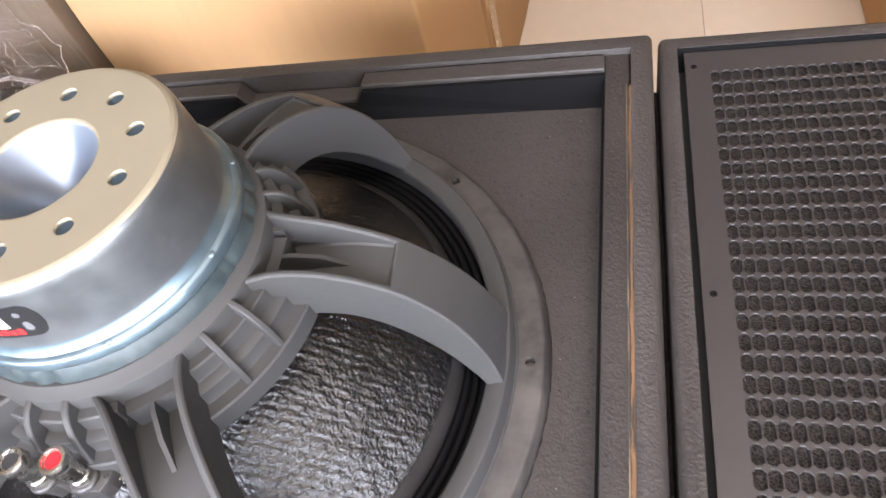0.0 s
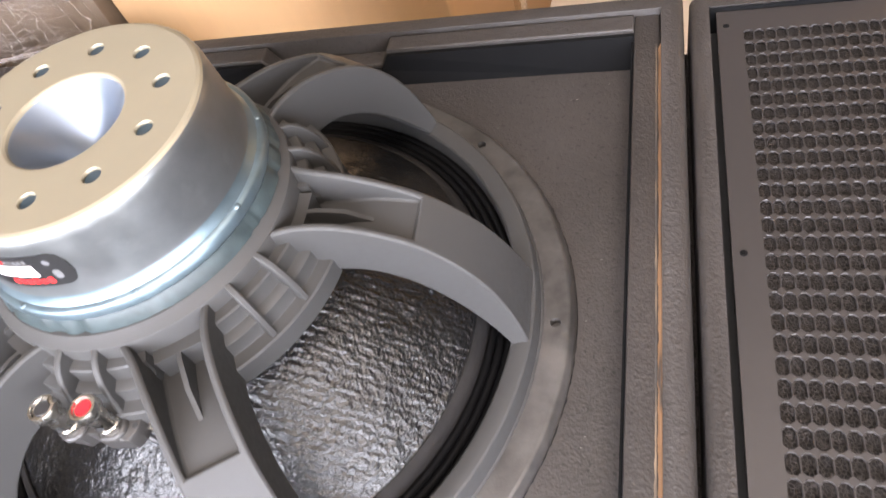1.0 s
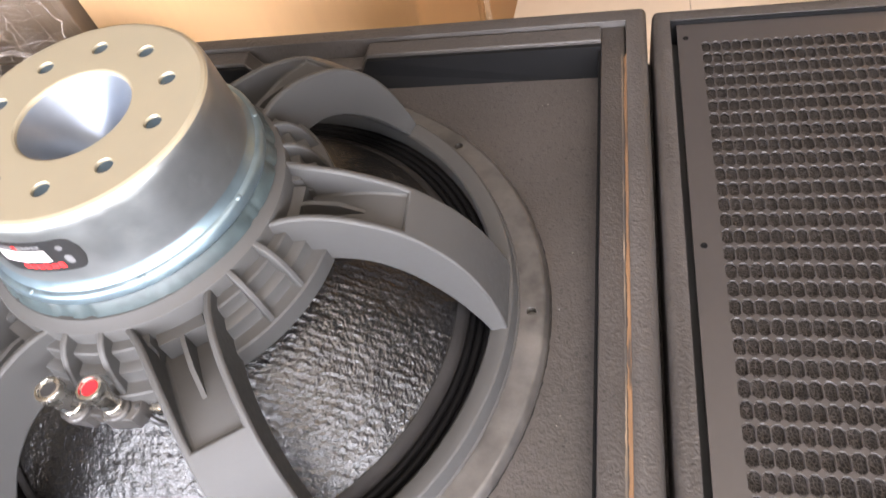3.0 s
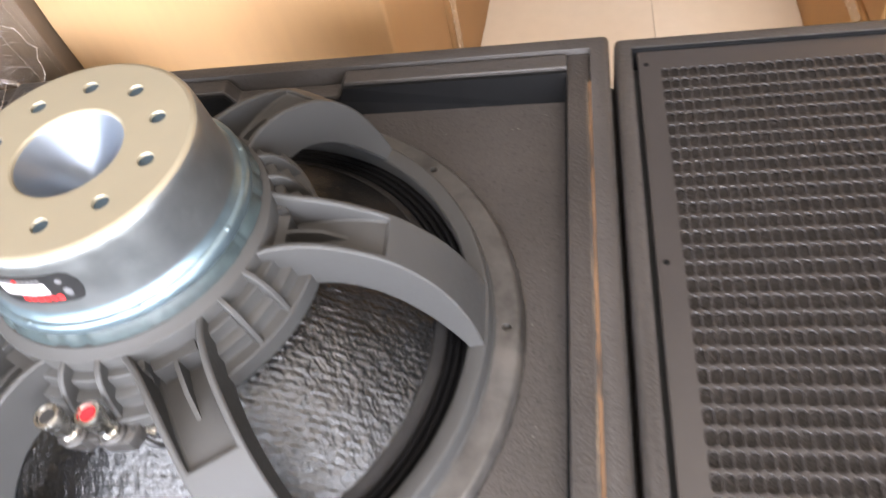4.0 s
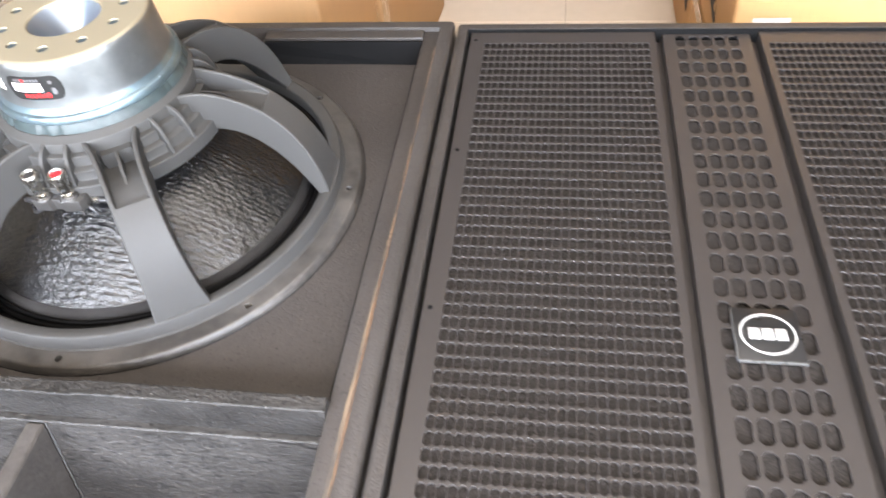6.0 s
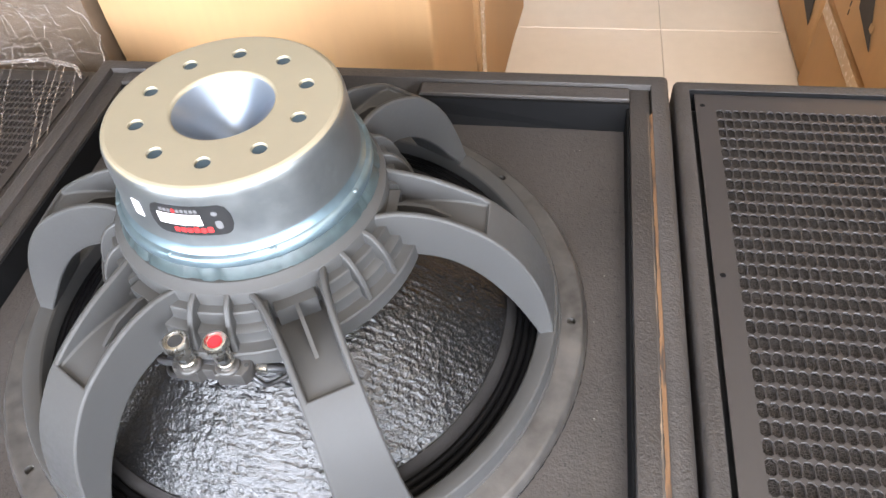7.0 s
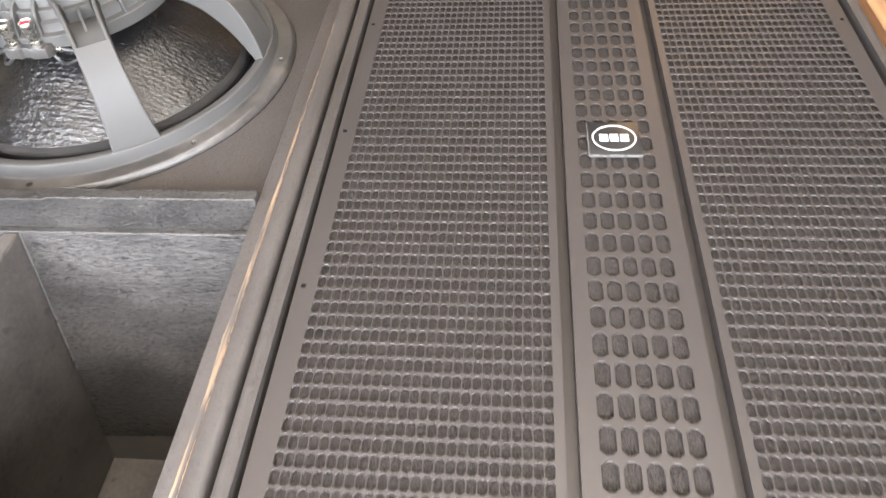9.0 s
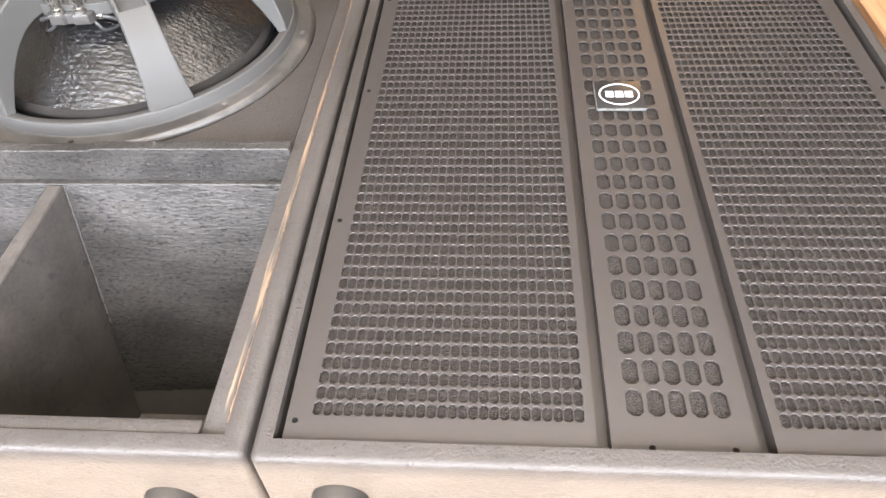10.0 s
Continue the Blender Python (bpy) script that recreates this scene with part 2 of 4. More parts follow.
def box(bm, x0, x1, y0, y1, z0, z1, bevel=0.0, segs=2):
    r = bmesh.ops.create_cube(bm, size=1.0)
    vs = r["verts"]
    for v in vs:
        v.co = Vector(((x0 + x1) / 2 + v.co.x * (x1 - x0), (y0 + y1) / 2 + v.co.y * (y1 - y0), (z0 + z1) / 2 + v.co.z * (z1 - z0)))
    if bevel:
        es = list({e for v in vs for e in v.link_edges})
        bmesh.ops.bevel(bm, geom=es, offset=bevel, segments=segs, affect="EDGES", profile=0.5)
    return bm


def box_bm(*a, **k):
    return box(bmesh.new(), *a, **k)


def revolve(bm, profile, segs, phase=0.0, closed=False, a0=None, a1=None):
    """Turns (r, z) points about the z axis; a0, a1: a sector in degrees, else a full turn."""
    full = a0 is None
    count = segs if full else segs + 1
    rings = []
    for i in range(count):
        a = radians(phase + 360 * i / segs) if full else radians(a0 + (a1 - a0) * i / segs)
        rings.append([bm.verts.new((r * math.cos(a), r * math.sin(a), z)) for r, z in profile])
    k = len(profile)
    for i in range(segs):
        p, q = rings[i], rings[(i + 1) % count]
        for j in range(k if closed else k - 1):
            j2 = (j + 1) % k
            bm.faces.new((p[j], q[j], q[j2], p[j2]))
    if not full and closed:
        bm.faces.new(rings[0])
        bm.faces.new(rings[-1][::-1])
    return bm


def holed_ring(bm, r0, r1, z, cells, phase, rh, hole, seg, depth, span=None):
    """A flat ring with a row of round holes; the holes have walls and a floor. span: degrees of ring round each hole."""
    full = 360 / cells
    step = span or full
    for k in range(cells):
        mid = phase + k * full
        if span:
            rows = []
            for i in range(seg + 1):
                a = radians(mid + span / 2 + (full - span) * i / seg)
                rows.append([bm.verts.new((r * math.cos(a), r * math.sin(a), z)) for r in (r0, r1)])
            for p, q in zip(rows, rows[1:]):
                bm.faces.new((p[0], p[1], q[1], q[0]))
        c = Vector((rh * math.cos(radians(mid)), rh * math.sin(radians(mid)), z))
        loop = [(r1, mid - step / 2 + step * i / seg) for i in range(seg)]
        loop += [(r1 + (r0 - r1) * i / 4, mid + step / 2) for i in range(4)]
        loop += [(r0, mid + step / 2 - step * i / seg) for i in range(seg)]
        loop += [(r0 + (r1 - r0) * i / 4, mid - step / 2) for i in range(4)]
        outer = [Vector((r * math.cos(radians(a)), r * math.sin(radians(a)), z)) for r, a in loop]
        vo = [bm.verts.new(p) for p in outer]
        vi = [bm.verts.new(c + (p - c).normalized() * hole) for p in outer]
        vc = [bm.verts.new(c + (p - c).normalized() * (hole * 0.93) - Vector((0, 0, 0.0007))) for p in outer]
        vd = [bm.verts.new(v.co - Vector((0, 0, depth))) for v in vc]
        n = len(vo)
        for i in range(n):
            j = (i + 1) % n
            bm.faces.new((vo[i], vo[j], vi[j], vi[i]))
            bm.faces.new((vi[i], vi[j], vc[j], vc[i]))
            bm.faces.new((vc[i], vc[j], vd[j], vd[i]))
        bm.faces.new(vd)
    return bm


def disc_post(bm, profile, segs, at):
    """A small turned piece whose axis stands at a point."""
    k = len(bm.verts)
    revolve(bm, profile, segs)
    bm.verts.ensure_lookup_table()
    for v in bm.verts[k:]:
        v.co += Vector(at)
    return bm


def loft(bm, sections):
    """Joins closed rings of equal length and caps both ends."""
    rings = [[bm.verts.new(p) for p in s] for s in sections]
    n = len(rings[0])
    for p, q in zip(rings, rings[1:]):
        for i in range(n):
            bm.faces.new((p[i], p[(i + 1) % n], q[(i + 1) % n], q[i]))
    bm.faces.new(rings[0][::-1])
    bm.faces.new(rings[-1])
    return bm


def tube(name, points, radius, material, parent, label="", cyclic=False):
    cu = bpy.data.curves.new(name, "CURVE")
    cu.dimensions, cu.bevel_depth, cu.bevel_resolution = "3D", radius, 2
    sp = cu.splines.new("POLY")
    sp.points.add(len(points) - 1)
    for p, q in zip(sp.points, points):
        p.co = (*q, 1)
    sp.use_cyclic_u = cyclic
    cu.materials.append(material)
    return put_part(name, cu, parent, None, label)


def curve_at(table, x):
    """Straight lines between (x, y) pairs."""
    return float(np.interp(x, [p[0] for p in table], [p[1] for p in table]))


# ---- plan ----
TOP = 0.740          # upper rim of both cabinets, which lie on their backs
LX0, LX1, LY0, LY1 = -0.5985, 0.0034, -0.883, 0.0025
RX0, RX1, RY0, RY1 = 0.0078, 0.6015, -0.885, -0.0045
BAFFLE = 0.705
CX, CY = -0.2975, -0.285

# ---- the room ----
floor = thing("floor", (0, 0, 0), "cream polished ceramic tile floor with thin grout joints", "floor", kind="structure")
part("grout", box_bm(-3.2, 3.6, -1.65, 2.35, -0.06, -0.003), GROUT, floor, smooth=0)

# unseen walls; north and east added dark for what the grille mirrors
walls = {
    "wall_north": (-3.2, 3.6, 2.35, 2.5, 0.0, 3.0), "wall_west": (-3.35, -3.2, -1.80, 2.5, 0.0, 3.0),
    "wall_east": (3.6, 3.75, -1.80, 2.5, 0.0, 3.0),
}
for name, dims in walls.items():
    beige = name == "wall_west"
    ob = new(name, mesh_of(name, box_bm(*dims), WALLP if beige else WALL_DARK, 0))
    tagged(ob, "plain beige painted shop wall" if beige else "unseen shop wall, dark brown to keep reflections dark", "wall", kind="structure")
HEAD = 1.900          # underside of the lintel, set so sun stops below the cabinets' tops
# unseen wall: sill and lintel placed to shape the incoming light
front = thing("wall_south", (0, -1.725, 0), "unseen shop front wall, its opening shaped for sun and daylight", "wall", kind="structure")
part("sill_wall", box_bm(-1.65, 2.05, -1.80, -1.65, 0.0, 0.95), WALLP, front, smooth=0)
part("lintel", box_bm(-3.2, 3.6, -1.80, -1.65, HEAD, 3.0), WALLP, front, smooth=0)
part("pier", box_bm(-3.2, -1.65, -1.80, -1.65, 0.0, HEAD), WALLP, front, smooth=0)
part("pier", box_bm(2.05, 3.6, -1.80, -1.65, 0.0, HEAD), WALLP, front, smooth=0)
# unseen ceiling, kept dim to cut fill and reflections
ceil = new("ceiling", mesh_of("ceiling", box_bm(-3.35, 3.75, -1.80, 2.5, 3.0, 3.12), CEIL, 0))
tagged(ceil, "plain dim cream painted ceiling", "ceiling", kind="structure")
# fittings for the added, unseen ceiling lights
for lx, ly, power in ADDED_LAMPS:
    fitting = thing("added_ceiling_light", (lx, ly, 3.0), "added unseen flat ceiling light with a pale diffuser", "ceiling light", "ceiling lights")
    part("frame", box_bm(lx - 0.82, lx + 0.82, ly - 0.42, ly + 0.42, 2.965, 2.999, bevel=0.006), METAL_FRAME, fitting)
    part("diffuser", box_bm(lx - 0.79, lx + 0.79, ly - 0.39, ly + 0.39, 2.945, 2.964, bevel=0.004), PAPER, fitting)
ground = new("ground", mesh_of("ground", box_bm(-60, 60, -80, -1.81, -0.16, -0.05), GROUT, 0))
tagged(ground, "pale paved street outside the shop front", "ground", kind="structure")


# ---- open cabinet with the driver lying in it ----
def notched_bar(x0, x1, y0, y1, z0, z1, drop, n0, n1, slope=0.009, foot=0.0):
    pts = [(x0, z0), (x0, z1), (n0 - slope, z1), (n0, z1 - drop), (n1, z1 - drop), (n1 + slope, z1), (x1, z1), (x1, z0)]
    bm = bmesh.new()
    return loft(bm, [[(x, y - (foot if z == z0 and y == y0 else 0.0), z) for x, z in pts] for y in (y0, y1)])


def frame_shell(x0, x1, y0, y1, tx, ty0, ty1, z1, outer=0.0055, inner=0.0):
    """Four joined side panels, open above and below, with rounded outer edges."""
    bm = bmesh.new()
    out = [(x0, y0), (x1, y0), (x1, y1), (x0, y1)]
    inn = [(x0 + tx, y0 + ty0), (x1 - tx, y0 + ty0), (x1 - tx, y1 - ty1), (x0 + tx, y1 - ty1)]
    rows = [[bm.verts.new((x, y, z)) for x, y in loop] for loop, z in ((out, 0.0), (out, z1), (inn, z1), (inn, 0.0))]
    for k in range(4):
        p, q = rows[k], rows[(k + 1) % 4]
        for i in range(4):
            bm.faces.new((p[i], p[(i + 1) % 4], q[(i + 1) % 4], q[i]))
    bm.edges.ensure_lookup_table()
    top = [e for e in bm.edges if all(v in rows[1] for v in e.verts) or (e.verts[0] in rows[0] + rows[1] and e.verts[1] in rows[0] + rows[1] and abs(e.verts[0].co.z - e.verts[1].co.z) > 0.1)]
    bmesh.ops.bevel(bm, geom=top, offset=outer, segments=4, affect="EDGES", profile=0.5)
    if inner:
        lip = [e for e in bm.edges if all(abs(v.co.z - z1) < 1e-6 and x0 + tx - 1e-5 < v.co.x < x1 - tx + 1e-5 and y0 + ty0 - 1e-5 < v.co.y < y1 - ty1 + 1e-5 for v in e.verts)]
        bmesh.ops.bevel(bm, geom=lip, offset=inner, segments=3, affect="EDGES", profile=0.5)
    return bm


cab = thing("speaker_cabinet", ((LX0 + LX1) / 2, (LY0 + LY1) / 2, 0), "open black subwoofer cabinet lying on its back without grille", "speaker cabinet")
T = 0.0167
part("shell", frame_shell(LX0, LX1, LY0, LY1, T, 0.0165, T + 0.0005, TOP, inner=0.0006), PAINT, cab, "worn textured black outer panels")
part("back_panel", box_bm(LX0 + T, LX1 - T, LY0 + T, LY1 - T, 0.02, 0.04), PAINT_WALL, cab, smooth=0)
LEDGE = 0.7375
SIDE = 0.7345         # side battens lie lower than the rim
IX0, IX1 = LX0 + 0.0365, LX1 - 0.0365
part("grille_batten", box_bm(LX1 - 0.0365, LX1 - T - 0.0006, LY0 + 0.016, LY1 - 0.0176, 0.55, SIDE, bevel=0.0016), PAINT, cab, "black batten with scuffed edges")
part("grille_batten", box_bm(LX0 + T + 0.0006, LX0 + 0.0365, LY0 + 0.016, LY1 - 0.0176, 0.55, SIDE, bevel=0.0016), PAINT, cab, "black batten with scuffed edges")
part("notched_batten", notched_bar(IX0, IX1, -0.0345, -0.0172, BAFFLE - 0.004, LEDGE, 0.015, -0.348, -0.246), PAINT, cab, "black batten with a shallow notch", bevel=0.0014)
# added linings: the recess walls' shade put into their near-black colour
part("smooth_lining", notched_bar(IX0, IX1, -0.0385, -0.0348, BAFFLE - 0.004, LEDGE - 0.0035, 0.015, -0.348, -0.246, foot=0.006), SHADE_BLACK, cab, "added deep black lining, recess shade put into its colour")
part("smooth_lining", box_bm(IX0 + 0.0002, IX0 + 0.0032, -0.5384, -0.0388, BAFFLE - 0.004, SIDE - 0.0030), SHADE_BLACK, cab, "added deep black lining, recess shade put into its colour", smooth=0)
part("smooth_lining", box_bm(IX1 - 0.0022, IX1 - 0.0002, -0.5384, -0.0388, BAFFLE - 0.004, SIDE - 0.0050), SHADE_BLACK, cab, "added deep black lining, recess shade put into its colour", smooth=0)
part("grille_batten", box_bm(IX0, IX1, LY0 + 0.0168, LY0 + 0.029, 0.60, LEDGE, bevel=0.0014), PAINT, cab)
part("baffle", box_bm(IX0, IX1, -0.5385, -0.041, BAFFLE - 0.018, BAFFLE), PAINT, cab, "rough black painted baffle board", smooth=0)
part("cross_rail", notched_bar(IX0, IX1, -0.552, -0.5385, BAFFLE - 0.006, 0.7408, 0.0025, -0.348, -0.246), RAIL, cab, "speckled black rail with a shallow notch", bevel=0.0012)
PORT = 0.375          # height of the ports' floor
LEAN = 0.26           # the port wall leans into the port towards its floor


SHADE_EDGE = 0.520       # edge of the shade on the port wall; lighter brown below


def port_wall_y(z):
    return -0.5575 - LEAN * (0.6985 - z)


bm = bmesh.new()
loft(bm, [[(x, -0.5395, 0.6985), (x, -0.5575, 0.6985), (x, port_wall_y(PORT), PORT), (x, port_wall_y(PORT) + 0.018, PORT)] for x in (IX0, IX1)])
part("port_wall", bm, PAINT_WALL, cab, "brushed black port wall", bevel=0.0012)
# lighter brown sheet: ambient light in the shaded port put into colour
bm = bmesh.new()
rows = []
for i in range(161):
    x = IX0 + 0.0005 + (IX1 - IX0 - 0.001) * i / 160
    top = SHADE_EDGE + 0.016 * noise.noise((x * 9, 3.1, 0.4)) + 0.006 * noise.noise((x * 70, 1.1, 0.4)) + 0.003 * noise.noise((x * 300, 2.1, 0.4))
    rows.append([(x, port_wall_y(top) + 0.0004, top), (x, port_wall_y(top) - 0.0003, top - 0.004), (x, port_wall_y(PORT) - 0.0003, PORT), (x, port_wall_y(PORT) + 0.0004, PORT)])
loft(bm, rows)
part("bare_wall", bm, PORT_AMBIENT, cab, "lower port wall, ambient light put into its brown colour", smooth=0)
part("port_floor", box_bm(IX0, IX1, LY0 + 0.0245, -0.56, PORT - 0.018, PORT), LIFTED_BLACK, cab, "board deep in the port, in the brace's lifted colour", smooth=0)
part("port_lining", box_bm(IX0, IX1, LY0 + 0.0168, LY0 + 0.024, PORT - 0.018, 0.5995), PORT_AMBIENT, cab, smooth=0)
part("port_lining", box_bm(LX1 - 0.0365, LX1 - T - 0.0005, -0.85, -0.56, PORT - 0.018, 0.5495), PAINT_WALL, cab, smooth=0)
part("port_lining", box_bm(LX0 + T + 0.0005, LX0 + 0.0365, -0.85, -0.56, PORT - 0.018, 0.5495), PAINT_WALL, cab, smooth=0)
bm = bmesh.new()
loft(bm, [[(x, port_wall_y(0.6978) - 0.0004, 0.6978), (x, LY0 + 0.025, 0.6978), (x, LY0 + 0.025, PORT), (x, port_wall_y(PORT) - 0.0004, PORT)] for x in (-0.302, -0.285)])
part("port_brace", bm, LIFTED_BLACK, cab, "upright black brace between the two ports", bevel=0.0022)

bead = []
for i in range(60):
    z = 0.52 + 0.177 * i / 59
    bead.append((-0.2845 + 0.0006 * noise.noise((z * 90, 1, 2)), port_wall_y(z) - 0.0006, z))
tube("filler_bead", bead, 0.0007, CLEAR, cab, "thin pale bead of filler in the corner")

# bare wood on the worn slope between the rim and the side batten
EDGE = LX1 - T
bm = bmesh.new()
rows = []
for i in range(420):
    y = -0.055 - 0.80 * i / 419
    wear = 0.9 + 0.35 * noise.noise((0.3, y * 26, 1.7)) + 0.3 * noise.noise((2.3, y * 90, 1.7)) + 0.3 * noise.noise((5.3, y * 260, 1.7))
    w = 0.0006 + max(0.15, wear) * (0.0014 + 0.0010 * max(0.0, min(1.0, (abs(y) - 0.25) / 0.25)))
    rows.append([bm.verts.new((EDGE - w, y, SIDE + 0.0004)), bm.verts.new((EDGE - 0.0003, y, TOP - 0.0008 - 0.0007 * max(0.0, 1 - wear))), bm.verts.new((EDGE + 0.0002, y, TOP - 0.0012))])
for p, q in zip(rows, rows[1:]):
    for j in range(2):
        bm.faces.new((p[j], q[j], q[j + 1], p[j + 1]))
scuff = bmesh.new()
band = []
for i in range(420):
    y = -0.05 - 0.805 * i / 419
    near = max(0.0, min(1.0, (abs(y) - 0.36) / 0.30))
    w = 0.0008 + 0.0050 * near * (0.8 + 0.4 * noise.noise((1.3, y * 13, 4.7))) + 0.0005 * noise.noise((1.3, y * 240, 4.7))
    band.append([scuff.verts.new((EDGE - 0.0030 - w, y, SIDE + 0.0002)), scuff.verts.new((EDGE - 0.0029, y, SIDE + 0.0003))])
for p, q in zip(band, band[1:]):
    scuff.faces.new((p[0], q[0], q[1], p[1]))
part("scuffed_edge", scuff, SCUFF, cab, "pale scuffed wood along the batten")
part("chipped_edge", bm, WOOD_RAW, cab, "bare orange wood where paint chipped off")


def feet(parent, centres):
    bm = bmesh.new()
    revolve(bm, [(0.0, 0.022), (0.005, 0.022), (0.006, 0.018), (0.0125, 0.018), (0.0145, 0.021), (0.017, 0.0205), (0.0185, 0.018), (0.021, 0.002), (0.021, 0.0), (0.0, 0.0)], 40)
    me = mesh_of("rubber_foot", bm, RUBBER)
    for x, y, z in centres:
        put_part("rubber_foot", me, parent, Matrix.Translation((x, y, z)) @ pose(0, 0, 0, 90, 0, 0), "round grey-black rubber foot")


feet(cab, [(-0.068, LY0, 0.668), (-0.529, LY0, 0.668)])

# ---- covered cabinet ----
cab2 = thing("speaker_cabinet", ((RX0 + RX1) / 2, (RY0 + RY1) / 2, 0), "black subwoofer cabinet with perforated metal grille facing up", "speaker cabinet")
part("shell", frame_shell(RX0, RX1, RY0, RY1, 0.0138, 0.0165, 0.0145, TOP), PAINT, cab2, "worn textured black outer panels")
# shade below the grille's slots put into this board's colour
part("inner_board", box_bm(RX0 + 0.0140, RX1 - 0.0140, RY0 + 0.016, RY1 - 0.014, 0.66, 0.715), CAVITY_SHADE, cab2, smooth=0)
# added black strip stands in for the dark gap beside the grille
part("felt_strip", box_bm(RX0 + 0.0145, RX1 - 0.0145, RY1 - 0.0158, RY1 - 0.0147, 0.7155, TOP - 0.0008), SHADE_BLACK, cab2, "added black strip along the inner edge, gap shade in its colour", smooth=0)
# added black filler stands in for shade between the cabinets
part("side_pad", box_bm(RX0 - 0.0040, RX0 - 0.0002, RY0 + 0.02, RY1 - 0.02, 0.10, 0.70), FOAM, cab2, "added thin black filler, shade of the gap between the cabinets", smooth=0)
feet(cab2, [(0.064, RY0, 0.686), (0.543, RY0, 0.686)])

GX0, GX1, GY0, GY1 = 0.0268, 0.5802, -0.8695, -0.0215     # grille sheet
GC = (GX0 + GX1) / 2
ZF, ZS = 0.7362, 0.7330
grille = put_part("grille", mesh_of("grille", bmesh.new(), GRILLE), cab2, None, "black perforated sheet metal grille with a recessed centre strip")


def perforated(name, x0, x1, y0, y1, cols, nrows, fx, fy, a, b, c, z, depth, my=None):
    """A flat sheet with cols x nrows octagonal holes, pitch fx, fy; a, b half sizes, c corner cut."""
    mx, my = (x0 + x1) / 2, my or (y0 + y1) / 2
    verts, faces = [], []
    ux, uy = fx / 2, fy / 2
    for i in range(cols):
        for j in range(nrows):
            ox, oy = mx + (i - (cols - 1) / 2) * fx, my + (j - (nrows - 1) / 2) * fy
            k = len(verts)
            hole = [(a, -(b - c)), (a, b - c), (a - c, b), (-(a - c), b), (-a, b - c), (-a, -(b - c)), (-(a - c), -b), (a - c, -b)]
            rim = [(ux, -(b - c)), (ux, b - c), (ux, uy), (a - c, uy), (-(a - c), uy), (-ux, uy), (-ux, b - c), (-ux, -(b - c)), (-ux, -uy), (-(a - c), -uy), (a - c, -uy), (ux, -uy)]
            verts += [(ox + p, oy + q, z) for p, q in hole] + [(ox + p * 0.945, oy + q * 0.965, z - depth * 0.16) for p, q in hole]
            verts += [(ox + p * 0.94, oy + q * 0.962, z - depth) for p, q in hole] + [(ox + p, oy + q, z) for p, q in rim]
            r = k + 24
            faces += [(k, r, r + 1, k + 1), (k + 1, r + 1, r + 2, r + 3, k + 2), (k + 2, r + 3, r + 4, k + 3), (k + 3, r + 4, r + 5, r + 6, k + 4),
                      (k + 4, r + 6, r + 7, k + 5), (k + 5, r + 7, r + 8, r + 9, k + 6), (k + 6, r + 9, r + 10, k + 7), (k + 7, r + 10, r + 11, r, k)]
            for h in range(8):
                g = (h + 1) % 8
                faces += [(k + h, k + g, k + 8 + g, k + 8 + h), (k + 8 + h, k + 8 + g, k + 16 + g, k + 16 + h)]
    hx, hy = cols * ux, nrows * uy
    for bx0, bx1, by0, by1 in ((x0, mx - hx, y0, y1), (mx + hx, x1, y0, y1), (mx - hx, mx + hx, y0, my - hy), (mx - hx, mx + hx, my + hy, y1)):
        k = len(verts)
        verts += [(bx0, by0, z), (bx1, by0, z), (bx1, by1, z), (bx0, by1, z)]
        faces.append((k, k + 1, k + 2, k + 3))
    k = len(verts)
    verts += [(x0, y0, z), (x1, y0, z), (x1, y1, z), (x0, y1, z), (x0, y0, z - depth), (x1, y0, z - depth), (x1, y1, z - depth), (x0, y1, z - depth)]
    faces += [(k + h, k + (h + 1) % 4, k + 4 + (h + 1) % 4, k + 4 + h) for h in range(4)]
    me = bpy.data.meshes.new(name)
    me.from_pydata(verts, [], faces)
    me.materials.append(GRILLE)
    return me


FIELD = (26, 61, 0.00743, 0.0132, 0.00352, 0.0060, 0.0021)
FLD_X0, FLD_X1 = 0.0374, 0.2444
put_part("perforated_field", perforated("perforated_field", FLD_X0, FLD_X1, GY0, GY1, *FIELD, ZF, 0.0016), grille)
put_part("perforated_field", perforated("perforated_field", 2 * GC - FLD_X1, 2 * GC - FLD_X0, GY0, GY1, *FIELD, ZF, 0.0016), grille)
put_part("centre_strip", perforated("centre_strip", GC - 0.0492, GC + 0.0492, GY0, GY1, 5, 31, 0.0149, 0.0264, 0.0060, 0.0113, 0.0036, ZS, 0.0016, -0.432), grille)
for side in (-1, 1):
    xe = GX0 if side < 0 else GX1
    xi = FLD_X0 if side < 0 else 2 * GC - FLD_X0
    me_bm = box_bm(min(xe, xi), max(xe, xi), GY0, GY1, ZF - 0.0016, ZF)
    part("edge_flange", me_bm, GRILLE, grille, smooth=0)
    # bent groove between field and strip
    prof = [(GC + side * 0.0591, ZF), (GC + side * 0.0588, ZF - 0.014), (GC + side * 0.0495, ZF - 0.014), (GC + side * 0.0492, ZS)]
    bm = bmesh.new()
    va = [[bm.verts.new((x, y, z)) for x, z in prof] for y in (GY0, GY1)]
    for i in range(3):
        bm.faces.new((va[0][i], va[0][i + 1], va[1][i + 1], va[1][i]))
    part("bent_groove", bm, GRILLE, grille, smooth=0)
part("foam_backing", box_bm(GX0 + 0.012, GC - 0.060, GY0 + 0.006, GY1 - 0.006, 0.7155, ZF - 0.0042), FOAM, grille, "black open-cell foam behind the holes", smooth=0)
part("foam_backing", box_bm(GC + 0.060, GX1 - 0.012, GY0 + 0.006, GY1 - 0.006, 0.7155, ZF - 0.0042), FOAM, grille, smooth=0)
